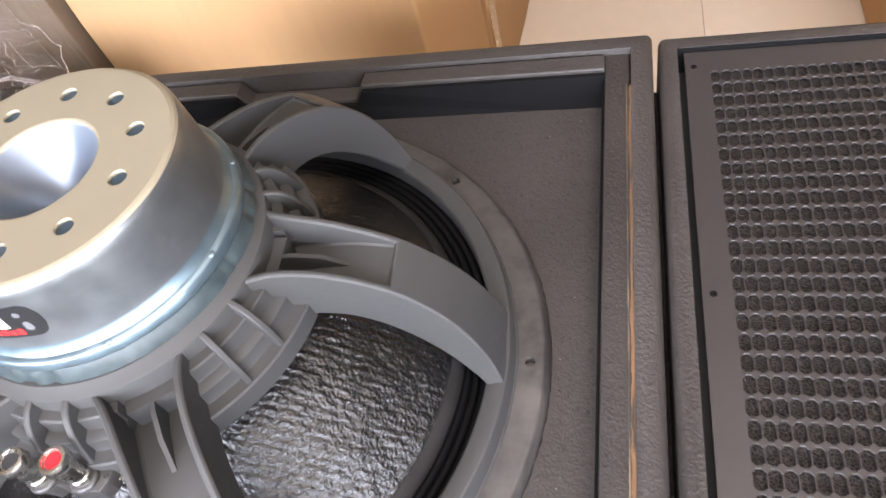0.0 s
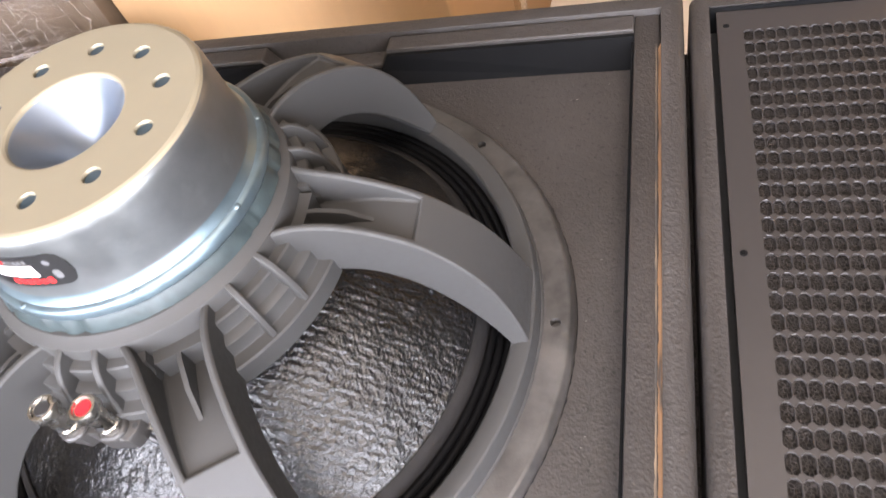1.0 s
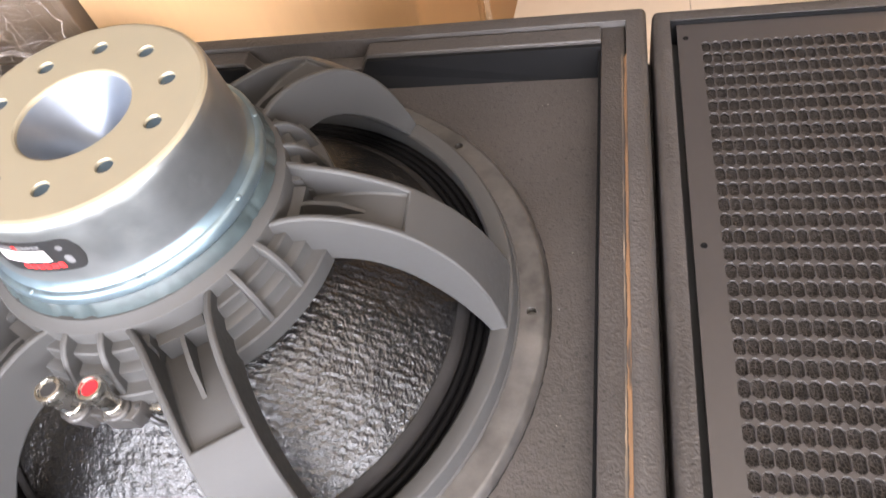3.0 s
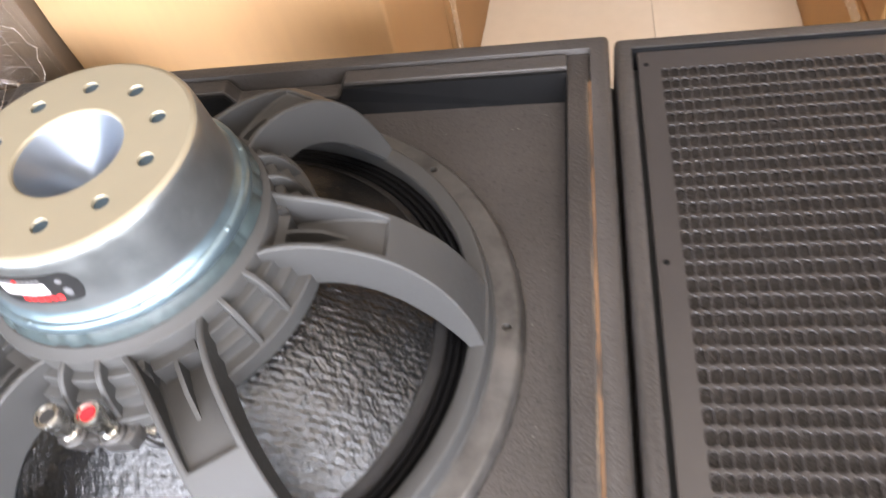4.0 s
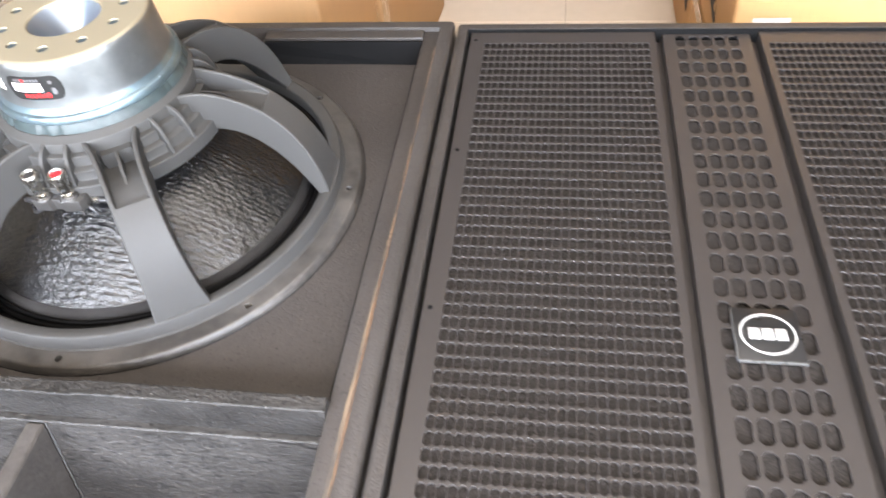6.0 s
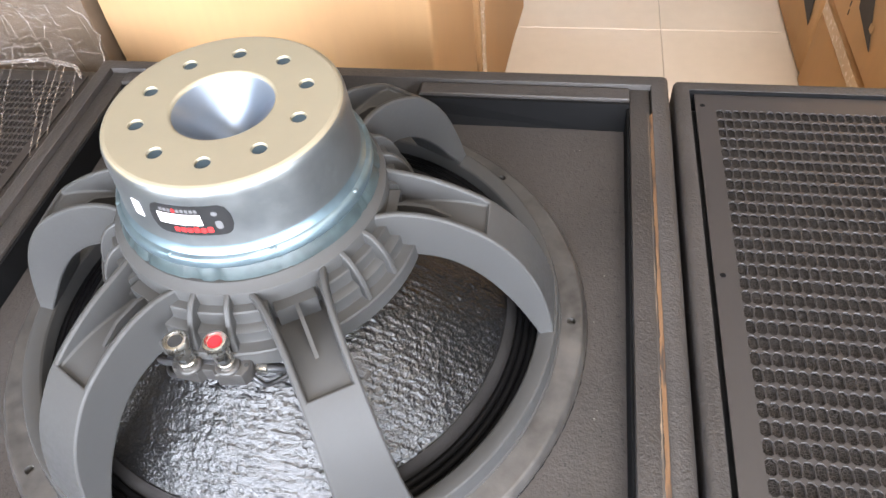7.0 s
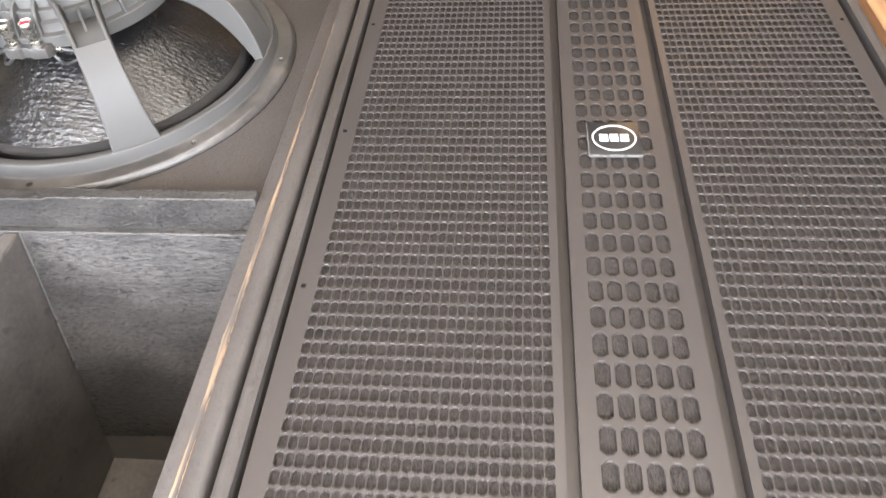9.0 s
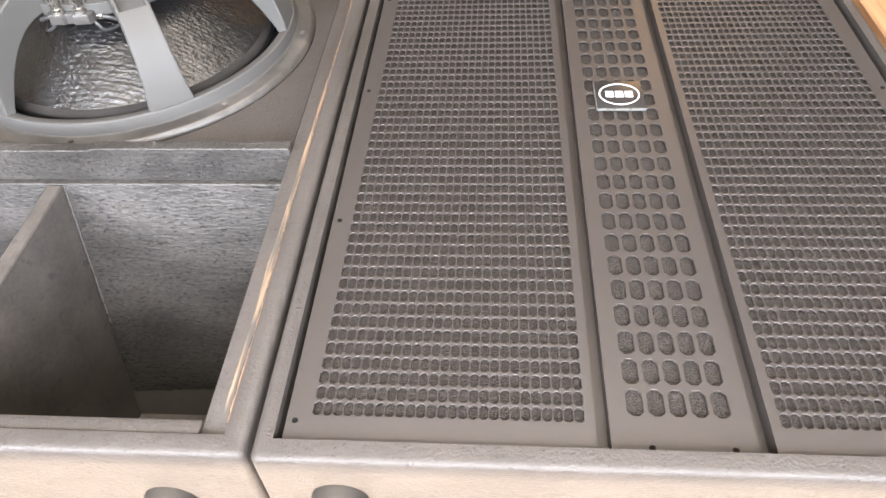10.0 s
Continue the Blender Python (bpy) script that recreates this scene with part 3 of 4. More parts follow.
part("foam_backing", box_bm(GC - 0.0488, GC + 0.0488, GY0 + 0.006, GY1 - 0.006, 0.7155, ZS - 0.0042), FOAM, grille, smooth=0)
bm = bmesh.new()
revolve(bm, [(0.0, 0.0001), (0.0011, 0.0001), (0.0013, 0.0004), (0.0019, 0.0005), (0.0022, 0.0003), (0.0023, 0.0)], 16)
screw = mesh_of("grille_screw", bm, SCREW)
for x in (0.0332, 2 * GC - 0.0332):
    for k in range(5):
        put_part("grille_screw", screw, grille, Matrix.Translation((x, -0.038 - 0.2035 * k, ZF)))
for x in (GC - 0.022, GC + 0.033):
    put_part("grille_screw", screw, grille, Matrix.Translation((x, GY0 + 0.006, ZS)))
for x in (GC - 0.03, GC + 0.033):
    put_part("grille_screw", screw, grille, Matrix.Translation((x, GY1 - 0.006, ZS)))

# badge on the centre strip, its lettering left as plain blocks
bx, by, bz = 0.3025, -0.4545, ZS + 0.0004
badge = part("badge", box_bm(bx - 0.025, bx + 0.025, by - 0.0255, by + 0.025, bz, bz + 0.0032, bevel=0.0011, segs=2), BLACKLABEL, grille, "black badge with white oval ring")
part("badge_foot", box_bm(bx - 0.0252, bx + 0.0252, by - 0.0262, by - 0.0246, bz + 0.0006, bz + 0.0034, bevel=0.0003), CLEAR, badge, "bright grey bottom edge")
part("badge_edge", box_bm(bx - 0.0256, bx - 0.0247, by - 0.0245, by + 0.0245, bz + 0.0006, bz + 0.0034, bevel=0.0003), CLEAR, badge, "bright grey side edge")
bm = bmesh.new()
rings = []
for i in range(64):
    a = 2 * math.pi * i / 64
    rings.append([bm.verts.new((bx + u * math.cos(a), by + (u - 0.002) * math.sin(a), bz + w)) for u, w in ((0.0214, 0.0030), (0.0214, 0.0037), (0.0199, 0.0037), (0.0199, 0.0030))])
for i in range(64):
    for j in range(3):
        bm.faces.new((rings[i][j], rings[(i + 1) % 64][j], rings[(i + 1) % 64][j + 1], rings[i][j + 1]))
part("ring", bm, WHITE, badge, "white enamel oval ring", smooth=0)
for x in (-0.0100, 0.0, 0.0100):
    part("block", box_bm(bx + x - 0.0042, bx + x + 0.0042, by - 0.0052, by + 0.0052, bz + 0.0028, bz + 0.0040, bevel=0.0004), WHITE, badge, "plain white block")

# ---- the driver, face down on the baffle ----
drv = thing("loudspeaker_driver", (CX, CY, BAFFLE), "large grey loudspeaker driver lying face down, magnet up", "loudspeaker driver")
AX = Matrix.Translation((CX, CY, 0))
PH = 1.5


def turned(deg):
    return AX @ Matrix.Rotation(radians(deg), 4, "Z")


SEG = 96
MX = Matrix.Translation((-0.2978, -0.2820, 0))      # axis of the magnet
bm = bmesh.new()
revolve(bm, [(0.2124, 0.7080), (0.2124, 0.7135)], SEG, PH + 22.5)
holed_ring(bm, 0.2124, 0.2275, 0.7135, 8, PH, 0.220, 0.0034, SEG // 8, 0.005, span=5.0)
revolve(bm, [(0.2275, 0.7135), (0.2288, 0.7133), (0.2297, 0.7126), (0.2322, 0.7085), (0.2328, 0.7068), (0.2328, BAFFLE + 0.0012), (0.205, BAFFLE + 0.0005)], SEG, PH + 22.5)
bmesh.ops.remove_doubles(bm, verts=bm.verts[:], dist=2e-5)
# black ring at the flange's foot: gasket edge with painted shadow
shadow_ring = bmesh.new()
rows = []
for i in range(900):
    a = 2 * math.pi * i / 900
    out = 0.2324 + 0.0007 * noise.noise((math.cos(a) * 45, math.sin(a) * 45, 3.0)) + 0.0009 * max(0.0, noise.noise((math.cos(a) * 330, math.sin(a) * 330, 5.0)))
    rows.append([shadow_ring.verts.new((r * math.cos(a), r * math.sin(a), z)) for r, z in ((0.2140, BAFFLE + 0.0010), (out, BAFFLE + 0.0010), (out + 0.0006, BAFFLE + 0.0002))])
for p, q in zip(rows, rows[1:] + rows[:1]):
    for j in range(2):
        shadow_ring.faces.new((p[j], q[j], q[j + 1], p[j + 1]))
part("foam_gasket", shadow_ring, RUBBER, drv, "ragged black gasket edge, flange shadow put into its colour", m=AX)
part("gasket_flange", bm, FLANGE, drv, "smudged grey mounting flange with screw holes", m=AX)
bm = bmesh.new()
revolve(bm, [(0.2132, 0.7120), (0.2119, 0.7138), (0.2109, 0.7143), (0.2104, 0.7160), (0.2096, 0.7262), (0.2088, 0.7281), (0.2078, 0.7287), (0.2040, 0.7289), (0.1972, 0.7264), (0.1960, 0.7250), (0.1955, 0.7225), (0.1955, 0.7100)], SEG, PH + 22.5)
part("rim", bm, CAST, drv, "raised cast rim inside the flange", m=AX, smooth=24)

# surround and cone
prof = [(0.1960, 0.7130)]
for k in range(3):
    r = 0.1948 - 0.0056 * k
    for a in range(0, 181, 20):
        prof.append((r - 0.0028 + 0.0028 * math.cos(radians(a)), 0.7108 + 0.0034 * math.sin(radians(a)) + 0.0006 * k))
bm = bmesh.new()
revolve(bm, prof, 144)
part("surround", bm, CLOTH, drv, "black corrugated cloth surround", m=AX)
bm = bmesh.new()
revolve(bm, [(0.1782, 0.7118), (0.1776, 0.7148), (0.1762, 0.7170), (0.1742, 0.7188), (0.1722, 0.7200), (0.1708, 0.7208), (0.1702, 0.7202)], 144)
part("woven_edge", bm, WEAVE, drv, "matt black woven band round the cone", m=AX)

RB = [(0.050, 0.800), (0.080, 0.7850), (0.110, 0.7665), (0.140, 0.7445), (0.160, 0.7285), (0.1735, 0.7170)]
NR, NA = 110, 720
verts, faces = [], []
for i in range(NR + 1):
    r = 0.050 + (0.1735 - 0.050) * i / NR
    z0 = curve_at(RB, r)
    fade = min(1.0, max(0.15, (0.1725 - r) / 0.003))
    for j in range(NA):
        a = 2 * math.pi * j / NA
        x, y = r * math.cos(a), r * math.sin(a)
        p = Vector((x, y, 0))
        wob = 0.35 * noise.noise(p * 70)
        rows_h = math.sin(2 * math.pi * (y / 0.0050 + 0.7 * wob)) * (0.5 + 0.5 * noise.noise(p * 120 + Vector((7, 1, 3))))
        cols_h = math.sin(2 * math.pi * (x / 0.0085 + wob)) * noise.noise(p * 90 + Vector((1, 8, 2)))
        h = 0.00044 * rows_h + 0.00030 * cols_h + 0.00062 * noise.noise(p * 260) + 0.00060 * noise.noise(p * 120) + 0.0008 * noise.noise(p * 45) - 0.0011 * max(0.0, 0.16 - abs(noise.noise(Vector((x * 60, y * 95, 4.0)))))
        verts.append((x, y, z0 + h * fade))
for i in range(NR):
    for j in range(NA):
        k = (j + 1) % NA
        faces.append((i * NA + j, i * NA + k, (i + 1) * NA + k, (i + 1) * NA + j))
me = bpy.data.meshes.new("cone")
me.from_pydata(verts, [], faces)
me.materials.append(CONE)
me.shade_smooth()
put_part("cone", me, drv, AX, "glossy black crinkled coated cone")

# one arm along +x, then five more turned round the axis
ARM_TOP = [(0.084, 0.8465), (0.100, 0.8465), (0.120, 0.8430), (0.140, 0.8350), (0.1585, 0.8240), (0.172, 0.8110), (0.184, 0.7950), (0.194, 0.7750), (0.2015, 0.7520), (0.2065, 0.7285), (0.2085, 0.7200)]
ARM_LOW = [(0.080, 0.8080), (0.098, 0.8070), (0.116, 0.8050), (0.132, 0.8000), (0.146, 0.7910), (0.157, 0.7810), (0.167, 0.7695), (0.177, 0.7560), (0.1865, 0.7410), (0.1950, 0.7270), (0.1965, 0.7180)]
HALF = [0.0255, 0.0212, 0.0191, 0.0183, 0.0181, 0.0183, 0.0190, 0.0202, 0.0222, 0.0255, 0.0270]


def glide(values, s):
    """A smooth curve through evenly spaced values, at s."""
    i = min(int(s), len(values) - 2)
    u = s - i
    p = [values[max(0, min(len(values) - 1, i + k))] for k in (-1, 0, 1, 2)]
    return 0.5 * (2 * p[1] + (p[2] - p[0]) * u + (2 * p[0] - 5 * p[1] + 4 * p[2] - p[3]) * u * u + (3 * p[1] - p[0] - 3 * p[2] + p[3]) * u ** 3)


WALL = 0.0043
DEEP = [0.74, 0.66, 0.50, 0.30, 0.11]
sections = []
for k in range(31):
    s = k / 3.0
    rt, zt = glide([p[0] for p in ARM_TOP], s), glide([p[1] for p in ARM_TOP], s)
    rl, zl = glide([p[0] for p in ARM_LOW], s), glide([p[1] for p in ARM_LOW], s)
    h = glide(HALF, s)
    depths = [float(np.interp(s, range(5), DEEP))] if s <= 3.99 else [0.11, 0.0] if s < 4.01 else [0.0]
    for d in depths:
        fr, fz = rt + (rl - rt) * d, zt + (zl - zt) * d
        w = h - WALL
        sections.append([(rt, h, zt), (rt, w, zt), (fr, w, fz), (fr, -w, fz), (rt, -w, zt), (rt, -h, zt), (rl, -h, zl), (rl, h, zl)])
bm = bmesh.new()
loft(bm, sections)
bmesh.ops.remove_doubles(bm, verts=bm.verts[:], dist=1e-6)
bmesh.ops.dissolve_degenerate(bm, edges=bm.edges[:], dist=1e-6)
for v in bm.verts:
    far = v.co.xy.length
    if far > 0.2078:                      # the foot stays inside the rim
        v.co.xy *= 0.2078 / far
arm_me = mesh_of("arm", bm, CAST, 50)
bm = bmesh.new()
loft(bm, [[(r, -0.0013, z1), (r, 0.0013, z1), (r, 0.0013, z0), (r, -0.0013, z0)] for r, z0, z1 in ((0.092, 0.806, 0.8340), (0.104, 0.806, 0.8355), (0.120, 0.806, 0.8330), (0.136, 0.806, 0.8235))])
loft(bm, [[(r, -0.0130, z1), (r, 0.0130, z1), (r, 0.0130, 0.806), (r, -0.0130, 0.806)] for r, z1 in ((0.085, 0.8350), (0.0985, 0.8350))])
rib_me = mesh_of("rib", bm, CAST, 50)
for k in range(6):
    arm = put_part("arm", arm_me, drv, turned(2.5 + 60 * k))
    md = arm.modifiers.new("bevel", "BEVEL")
    md.width, md.segments, md.limit_method, md.angle_limit = 0.0014, 2, "ANGLE", radians(38)
    put_part("rib", rib_me, arm, turned(2.5 + 60 * k))

# hub: a round plate, and between the arms a stepped skirt with fins
bm = bmesh.new()
revolve(bm, [(0.050, 0.8520), (0.0850, 0.8520), (0.0862, 0.8510), (0.0885, 0.8490), (0.0908, 0.8475), (0.0915, 0.8460), (0.0915, 0.8060), (0.0800, 0.8000), (0.050, 0.8000)], SEG)
part("hub", bm, CAST, drv, "round cast hub", m=AX, smooth=28)
bm = bmesh.new()
STEPS = [(0.0880, 0.8385), (0.0965, 0.8375), (0.0974, 0.8366), (0.0979, 0.8290), (0.0985, 0.8281), (0.1034, 0.8270), (0.1043, 0.8261), (0.1048, 0.8185), (0.1054, 0.8176), (0.1100, 0.8166), (0.1118, 0.8166), (0.1128, 0.8155), (0.1132, 0.8035), (0.1122, 0.8022), (0.0880, 0.8020)]
revolve(bm, STEPS, 24, closed=True, a0=-20.5, a1=20.5)
skirt_me = mesh_of("stepped_skirt", bm, CAST, 35)
bm = bmesh.new()
FIN = [(0.086, 0.8480), (0.0915, 0.8475), (0.0965, 0.8455), (0.1010, 0.8415), (0.1050, 0.8355), (0.1082, 0.8280), (0.1106, 0.8190), (0.1116, 0.8140), (0.1116, 0.8030), (0.086, 0.8030)]
loft(bm, [[(r, v, z) for r, z in FIN] for v in (-0.0019, 0.0019)])
fin_me = mesh_of("fin", bm, CAST, 50)
for k in range(6):
    skirt = put_part("stepped_skirt", skirt_me, drv, turned(32.5 + 60 * k))
    for off in (-6.6, 6.6):
        fin = put_part("fin", fin_me, skirt, turned(32.5 + 60 * k + off))
        md = fin.modifiers.new("bevel", "BEVEL")
        md.width, md.segments, md.limit_method, md.angle_limit = 0.0009, 2, "ANGLE", radians(38)

# magnet assembly
bm = bmesh.new()
revolve(bm, [(0.0734, 0.9134), (0.0740, 0.9127), (0.0748, 0.9105), (0.0752, 0.9070), (0.0768, 0.8830), (0.0772, 0.8770), (0.0778, 0.8735)], 80, -10.3 + 18)
magnet = part("magnet_cup", bm, ZINC, drv, "zinc-plated steel magnet cup", m=MX, smooth=45)
bm = bmesh.new()
revolve(bm, [(0.0395, 0.9150), (0.0334, 0.9150), (0.0322, 0.9144), (0.0316, 0.9130)], 80, -10.3 + 18)
holed_ring(bm, 0.0395, 0.0640, 0.9150, 10, -10.3, 0.0520, 0.0050, 8, 0.012)
revolve(bm, [(0.0640, 0.9150), (0.0704, 0.9150), (0.0722, 0.9144), (0.0734, 0.9134)], 80, -10.3 + 18)
bmesh.ops.remove_doubles(bm, verts=bm.verts[:], dist=2e-5)
part("top_face", bm, ZINC_TOP, magnet, "cream top face with ten round holes, ceiling reflection in its colour", m=MX, smooth=14)
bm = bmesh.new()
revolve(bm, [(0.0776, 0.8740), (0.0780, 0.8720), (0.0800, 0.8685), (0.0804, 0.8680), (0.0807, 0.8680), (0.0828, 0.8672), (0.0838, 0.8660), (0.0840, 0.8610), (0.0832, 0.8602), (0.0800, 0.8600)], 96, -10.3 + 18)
part("cup_lip", bm, ZINC_SKY, magnet, "pale blue lip of the cup, sky reflection put into its colour", m=MX, smooth=45)
bm = bmesh.new()
revolve(bm, [(0.0316, 0.9130), (0.0310, 0.9120), (0.0074, 0.8845), (0.0070, 0.8835), (0.0068, 0.8500), (0.0, 0.8500)], 80, -10.3 + 18)
part("centre_bore", bm, BORE, magnet, "satin cone-shaped centre bore, daylight tint in its colour", m=MX, smooth=45)
# added plugs: shade in the holes put into their colour
bm = bmesh.new()
revolve(bm, [(0.0, 0.0), (0.0045, 0.0), (0.00465, -0.0006)], 20)
plug = mesh_of("blued_plug", bm, HOLE_SHADE)
for k in range(10):
    a = radians(-10.3 + 36 * k)
    put_part("blued_plug", plug, magnet, Matrix.Translation((-0.2978 + 0.052 * math.cos(a), -0.2820 + 0.052 * math.sin(a), 0.9133)), "dark blue plug, the hole's shade put into its colour")
bm = bmesh.new()
revolve(bm, [(0.0795, 0.8606), (0.0836, 0.8602), (0.0842, 0.8594), (0.0866, 0.8534), (0.0870, 0.8521), (0.0795, 0.8519)], 240)
nick = random.Random(11)
for k in range(34):
    a0 = nick.uniform(0, 360)
    deep = nick.uniform(0.0004, 0.0013)
    for v in bm.verts:
        off = (math.degrees(math.atan2(v.co.y, v.co.x)) - a0 + 180) % 360 - 180
        if abs(off) < nick.choice((1.0, 1.6)) and v.co.xy.length > 0.083:
            v.co.xy *= 1 - deep / v.co.xy.length
part("spacer_ring", bm, TEAL, drv, "plated spacer ring under the magnet", m=MX)
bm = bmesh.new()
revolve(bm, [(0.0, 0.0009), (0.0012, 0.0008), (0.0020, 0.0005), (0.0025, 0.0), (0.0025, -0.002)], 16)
rivet = mesh_of("rivet", bm, ZINC_SKY)
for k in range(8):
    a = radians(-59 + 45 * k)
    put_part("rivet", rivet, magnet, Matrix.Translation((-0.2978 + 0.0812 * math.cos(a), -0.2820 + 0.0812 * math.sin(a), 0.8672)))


def curved_patch(a0, a1, z0, z1, lift, corner=0.0, n=24):
    """A thin piece lying round the magnet's side between two angles and heights."""
    def radius(z):
        return 0.0752 + (0.9070 - z) / 0.030 * 0.0020 + lift
    bm = bmesh.new()
    cols = []
    for i in range(n + 1):
        a = a0 + (a1 - a0) * i / n
        edge = min(i, n - i) / n * abs(a1 - a0) * 0.00132
        cut = max(0.0, corner - math.sqrt(max(0.0, corner * corner - max(0.0, corner - edge) ** 2))) if corner else 0.0
        col = []
        for z, lo in ((z0 + cut, 0), (z0 + cut, 1), (z1 - cut, 1), (z1 - cut, 0)):
            r = radius(z) - (0.0010 if not lo else 0.0)
            col.append((r * math.cos(radians(a)), r * math.sin(radians(a)), z))
        cols.append(col)
    return loft(bm, cols)


label = part("label", curved_patch(-107.5, -70.5, 0.8822, 0.9040, 0.0004, corner=0.0075), BLACKLABEL, magnet, "black maker's label with white strip and red blocks", m=MX, smooth=30)
strip = part("white_strip", curved_patch(-103.5, -83.5, 0.8900, 0.8978, 0.0006), PAPER, label, "white code strip", m=MX)
for k in range(9):
    a = -98.5 + 1.35 * k
    part("code_bar", curved_patch(a, a + (0.5 if k % 3 else 0.85), 0.8912, 0.8932, 0.0008, n=3), GREYPRINT, strip, m=MX)
for k in range(6):             # red wordmark, as plain blocks
    a = -97.3 + 3.0 * k
    part("red_block", curved_patch(a, a + 2.35, 0.8845, 0.8878 + (0.0008 if k in (3, 5) else 0.0), 0.0006, corner=0.0006, n=8), REDPRINT, label, m=MX)
for k in range(9):
    a = -101.5 + 2.0 * k
    part("print_bar", curved_patch(a, a + 1.4, 0.8992, 0.9016, 0.0006, n=4), REDPRINT if k == 3 else GREYPRINT, label, m=MX)
part("mark", curved_patch(-78.6, -76.0, 0.8965, 0.8998, 0.0006, corner=0.0017), GREYPRINT, label, m=MX)
part("mark", curved_patch(-78.2, -75.2, 0.8868, 0.8930, 0.0006, corner=0.002), GREYPRINT, label, m=MX)
part("small_sticker", curved_patch(-118.5, -113.5, 0.8880, 0.8990, 0.0005), PAPER, magnet, "small white sticker", m=MX)

# terminals
TERM = ((-0.3085, -0.4025, BLACKPLASTIC, "black-topped binding post"), (-0.2845, -0.4005, RED, "red-topped binding post"))
bm = bmesh.new()
outline = [(-0.0255, -0.0040), (-0.0225, -0.0090), (-0.0060, -0.0105), (-0.0035, -0.0075), (0.0035, -0.0075), (0.0060, -0.0105), (0.0225, -0.0090), (0.0255, -0.0040),
           (0.0255, 0.0060), (0.0215, 0.0100), (0.0050, 0.0100), (0.0030, 0.0085), (-0.0030, 0.0085), (-0.0050, 0.0100), (-0.0215, 0.0100), (-0.0255, 0.0060)]
loft(bm, [[(x * k, y * k, z) for x, y in outline] for k, z in ((1.0, 0.7990), (1.0, 0.8082), (0.97, 0.8096), (0.94, 0.8100))])
block = part("terminal_block", bm, TERMINAL, drv, "grey-brown terminal block with two lugs", m=Matrix.Translation((-0.2965, -0.3975, 0)), smooth=30)
part("pocket", box_bm(-0.3005, -0.2925, -0.4010, -0.3945, 0.8099, 0.8106, bevel=0.0002), BLACKPLASTIC, block)
# screw holes are flat discs, their shade put into the colour
for x, y in ((-0.3195, -0.4005), (-0.2735, -0.3985)):
    bm = bmesh.new()
    disc_post(bm, [(0.0, 0.8104), (0.0013, 0.8104), (0.0016, 0.8100)], 14, (x, y, 0))
    part("screw_hole", bm, CAVITY_SHADE, block)
for x, y, m_cap, lab in TERM:
    bm = bmesh.new()
    disc_post(bm, [(0.0, 0.8098), (0.0078, 0.8098), (0.0078, 0.8112), (0.0072, 0.8122), (0.0062, 0.8126), (0.0, 0.8126)], 28, (x, y, 0))
    part("boss", bm, TERMINAL, block)
    bm = bmesh.new()
    disc_post(bm, [(0.0, 0.8122), (0.0054, 0.8122), (0.0054, 0.8160), (0.0046, 0.8166), (0.0046, 0.8184), (0.0053, 0.8190), (0.0057, 0.8300), (0.0069, 0.8311), (0.0075, 0.8320), (0.0075, 0.8364), (0.0069, 0.8378), (0.0056, 0.8380), (0.0051, 0.8366), (0.0, 0.8366)], 28, (x, y, 0))
    post = part("binding_post", bm, CHROME, block, lab)
    bm = bmesh.new()
    disc_post(bm, [(0.0, 0.8374), (0.0040, 0.8373), (0.0044, 0.8369), (0.0044, 0.8364)], 24, (x, y, 0))
    part("cap", bm, m_cap, post)
    # cross hole is a near-black disc with its shade in the colour
    bm = bmesh.new()
    disc_post(bm, [(0.0, 0.0), (0.0017, 0.0), (0.0019, 0.0004)], 12, (0, 0, 0))
    part("cross_hole", bm, CAVITY_SHADE, post, m=Matrix.Translation((x + 0.0022, y - 0.0052, 0.8225)) @ pose(0, 0, 0, 90, 0, 20))
part("crimp", box_bm(-0.2700, -0.2625, -0.3985, -0.3940, 0.8005, 0.8055, bevel=0.0010, segs=2), CHROME, drv, "bright crimped tab")
tube("sleeve", [(-0.2635, -0.3955, 0.8025), (-0.2570, -0.3930, 0.8000), (-0.2500, -0.3890, 0.7950)], 0.0027, BLACKPLASTIC, drv, "black sleeve on the lead")
tube("sleeve", [(-0.3220, -0.3985, 0.8040), (-0.3300, -0.3975, 0.8020), (-0.3370, -0.3935, 0.7980)], 0.0024, BLACKPLASTIC, drv, "black sleeve on the lead")
for sx, x0 in ((-1, -0.316), (1, -0.277)):
    pts = []
    for i in range(15):
        u = i / 14
        pts.append((x0 + sx * (0.030 * u) + 0.002 * math.sin(9 * u), -0.398 + 0.028 * u * u - 0.006 * math.sin(math.pi * u), 0.802 - 0.016 * math.sin(math.pi * u * 0.8)))
    tube("lead_wire", pts, 0.0017, BLACKPLASTIC, drv, "short black tinsel lead")

# pale crumbs of dust lying on the boards of the open cabinet
crumbs = bmesh.new()
grit = random.Random(23)
spots_at = [(grit.uniform(IX0 + 0.01, IX1 - 0.01), grit.uniform(-0.53, -0.05), BAFFLE) for k in range(150)]
spots_at += [(grit.uniform(IX0 + 0.05, IX1 - 0.004), -0.0415 - abs(grit.gauss(0, 0.0012)), BAFFLE) for k in range(90)]
spots_at += [(grit.uniform(IX0, IX1), grit.uniform(-0.5515, -0.5395), 0.7408) for k in range(45)]
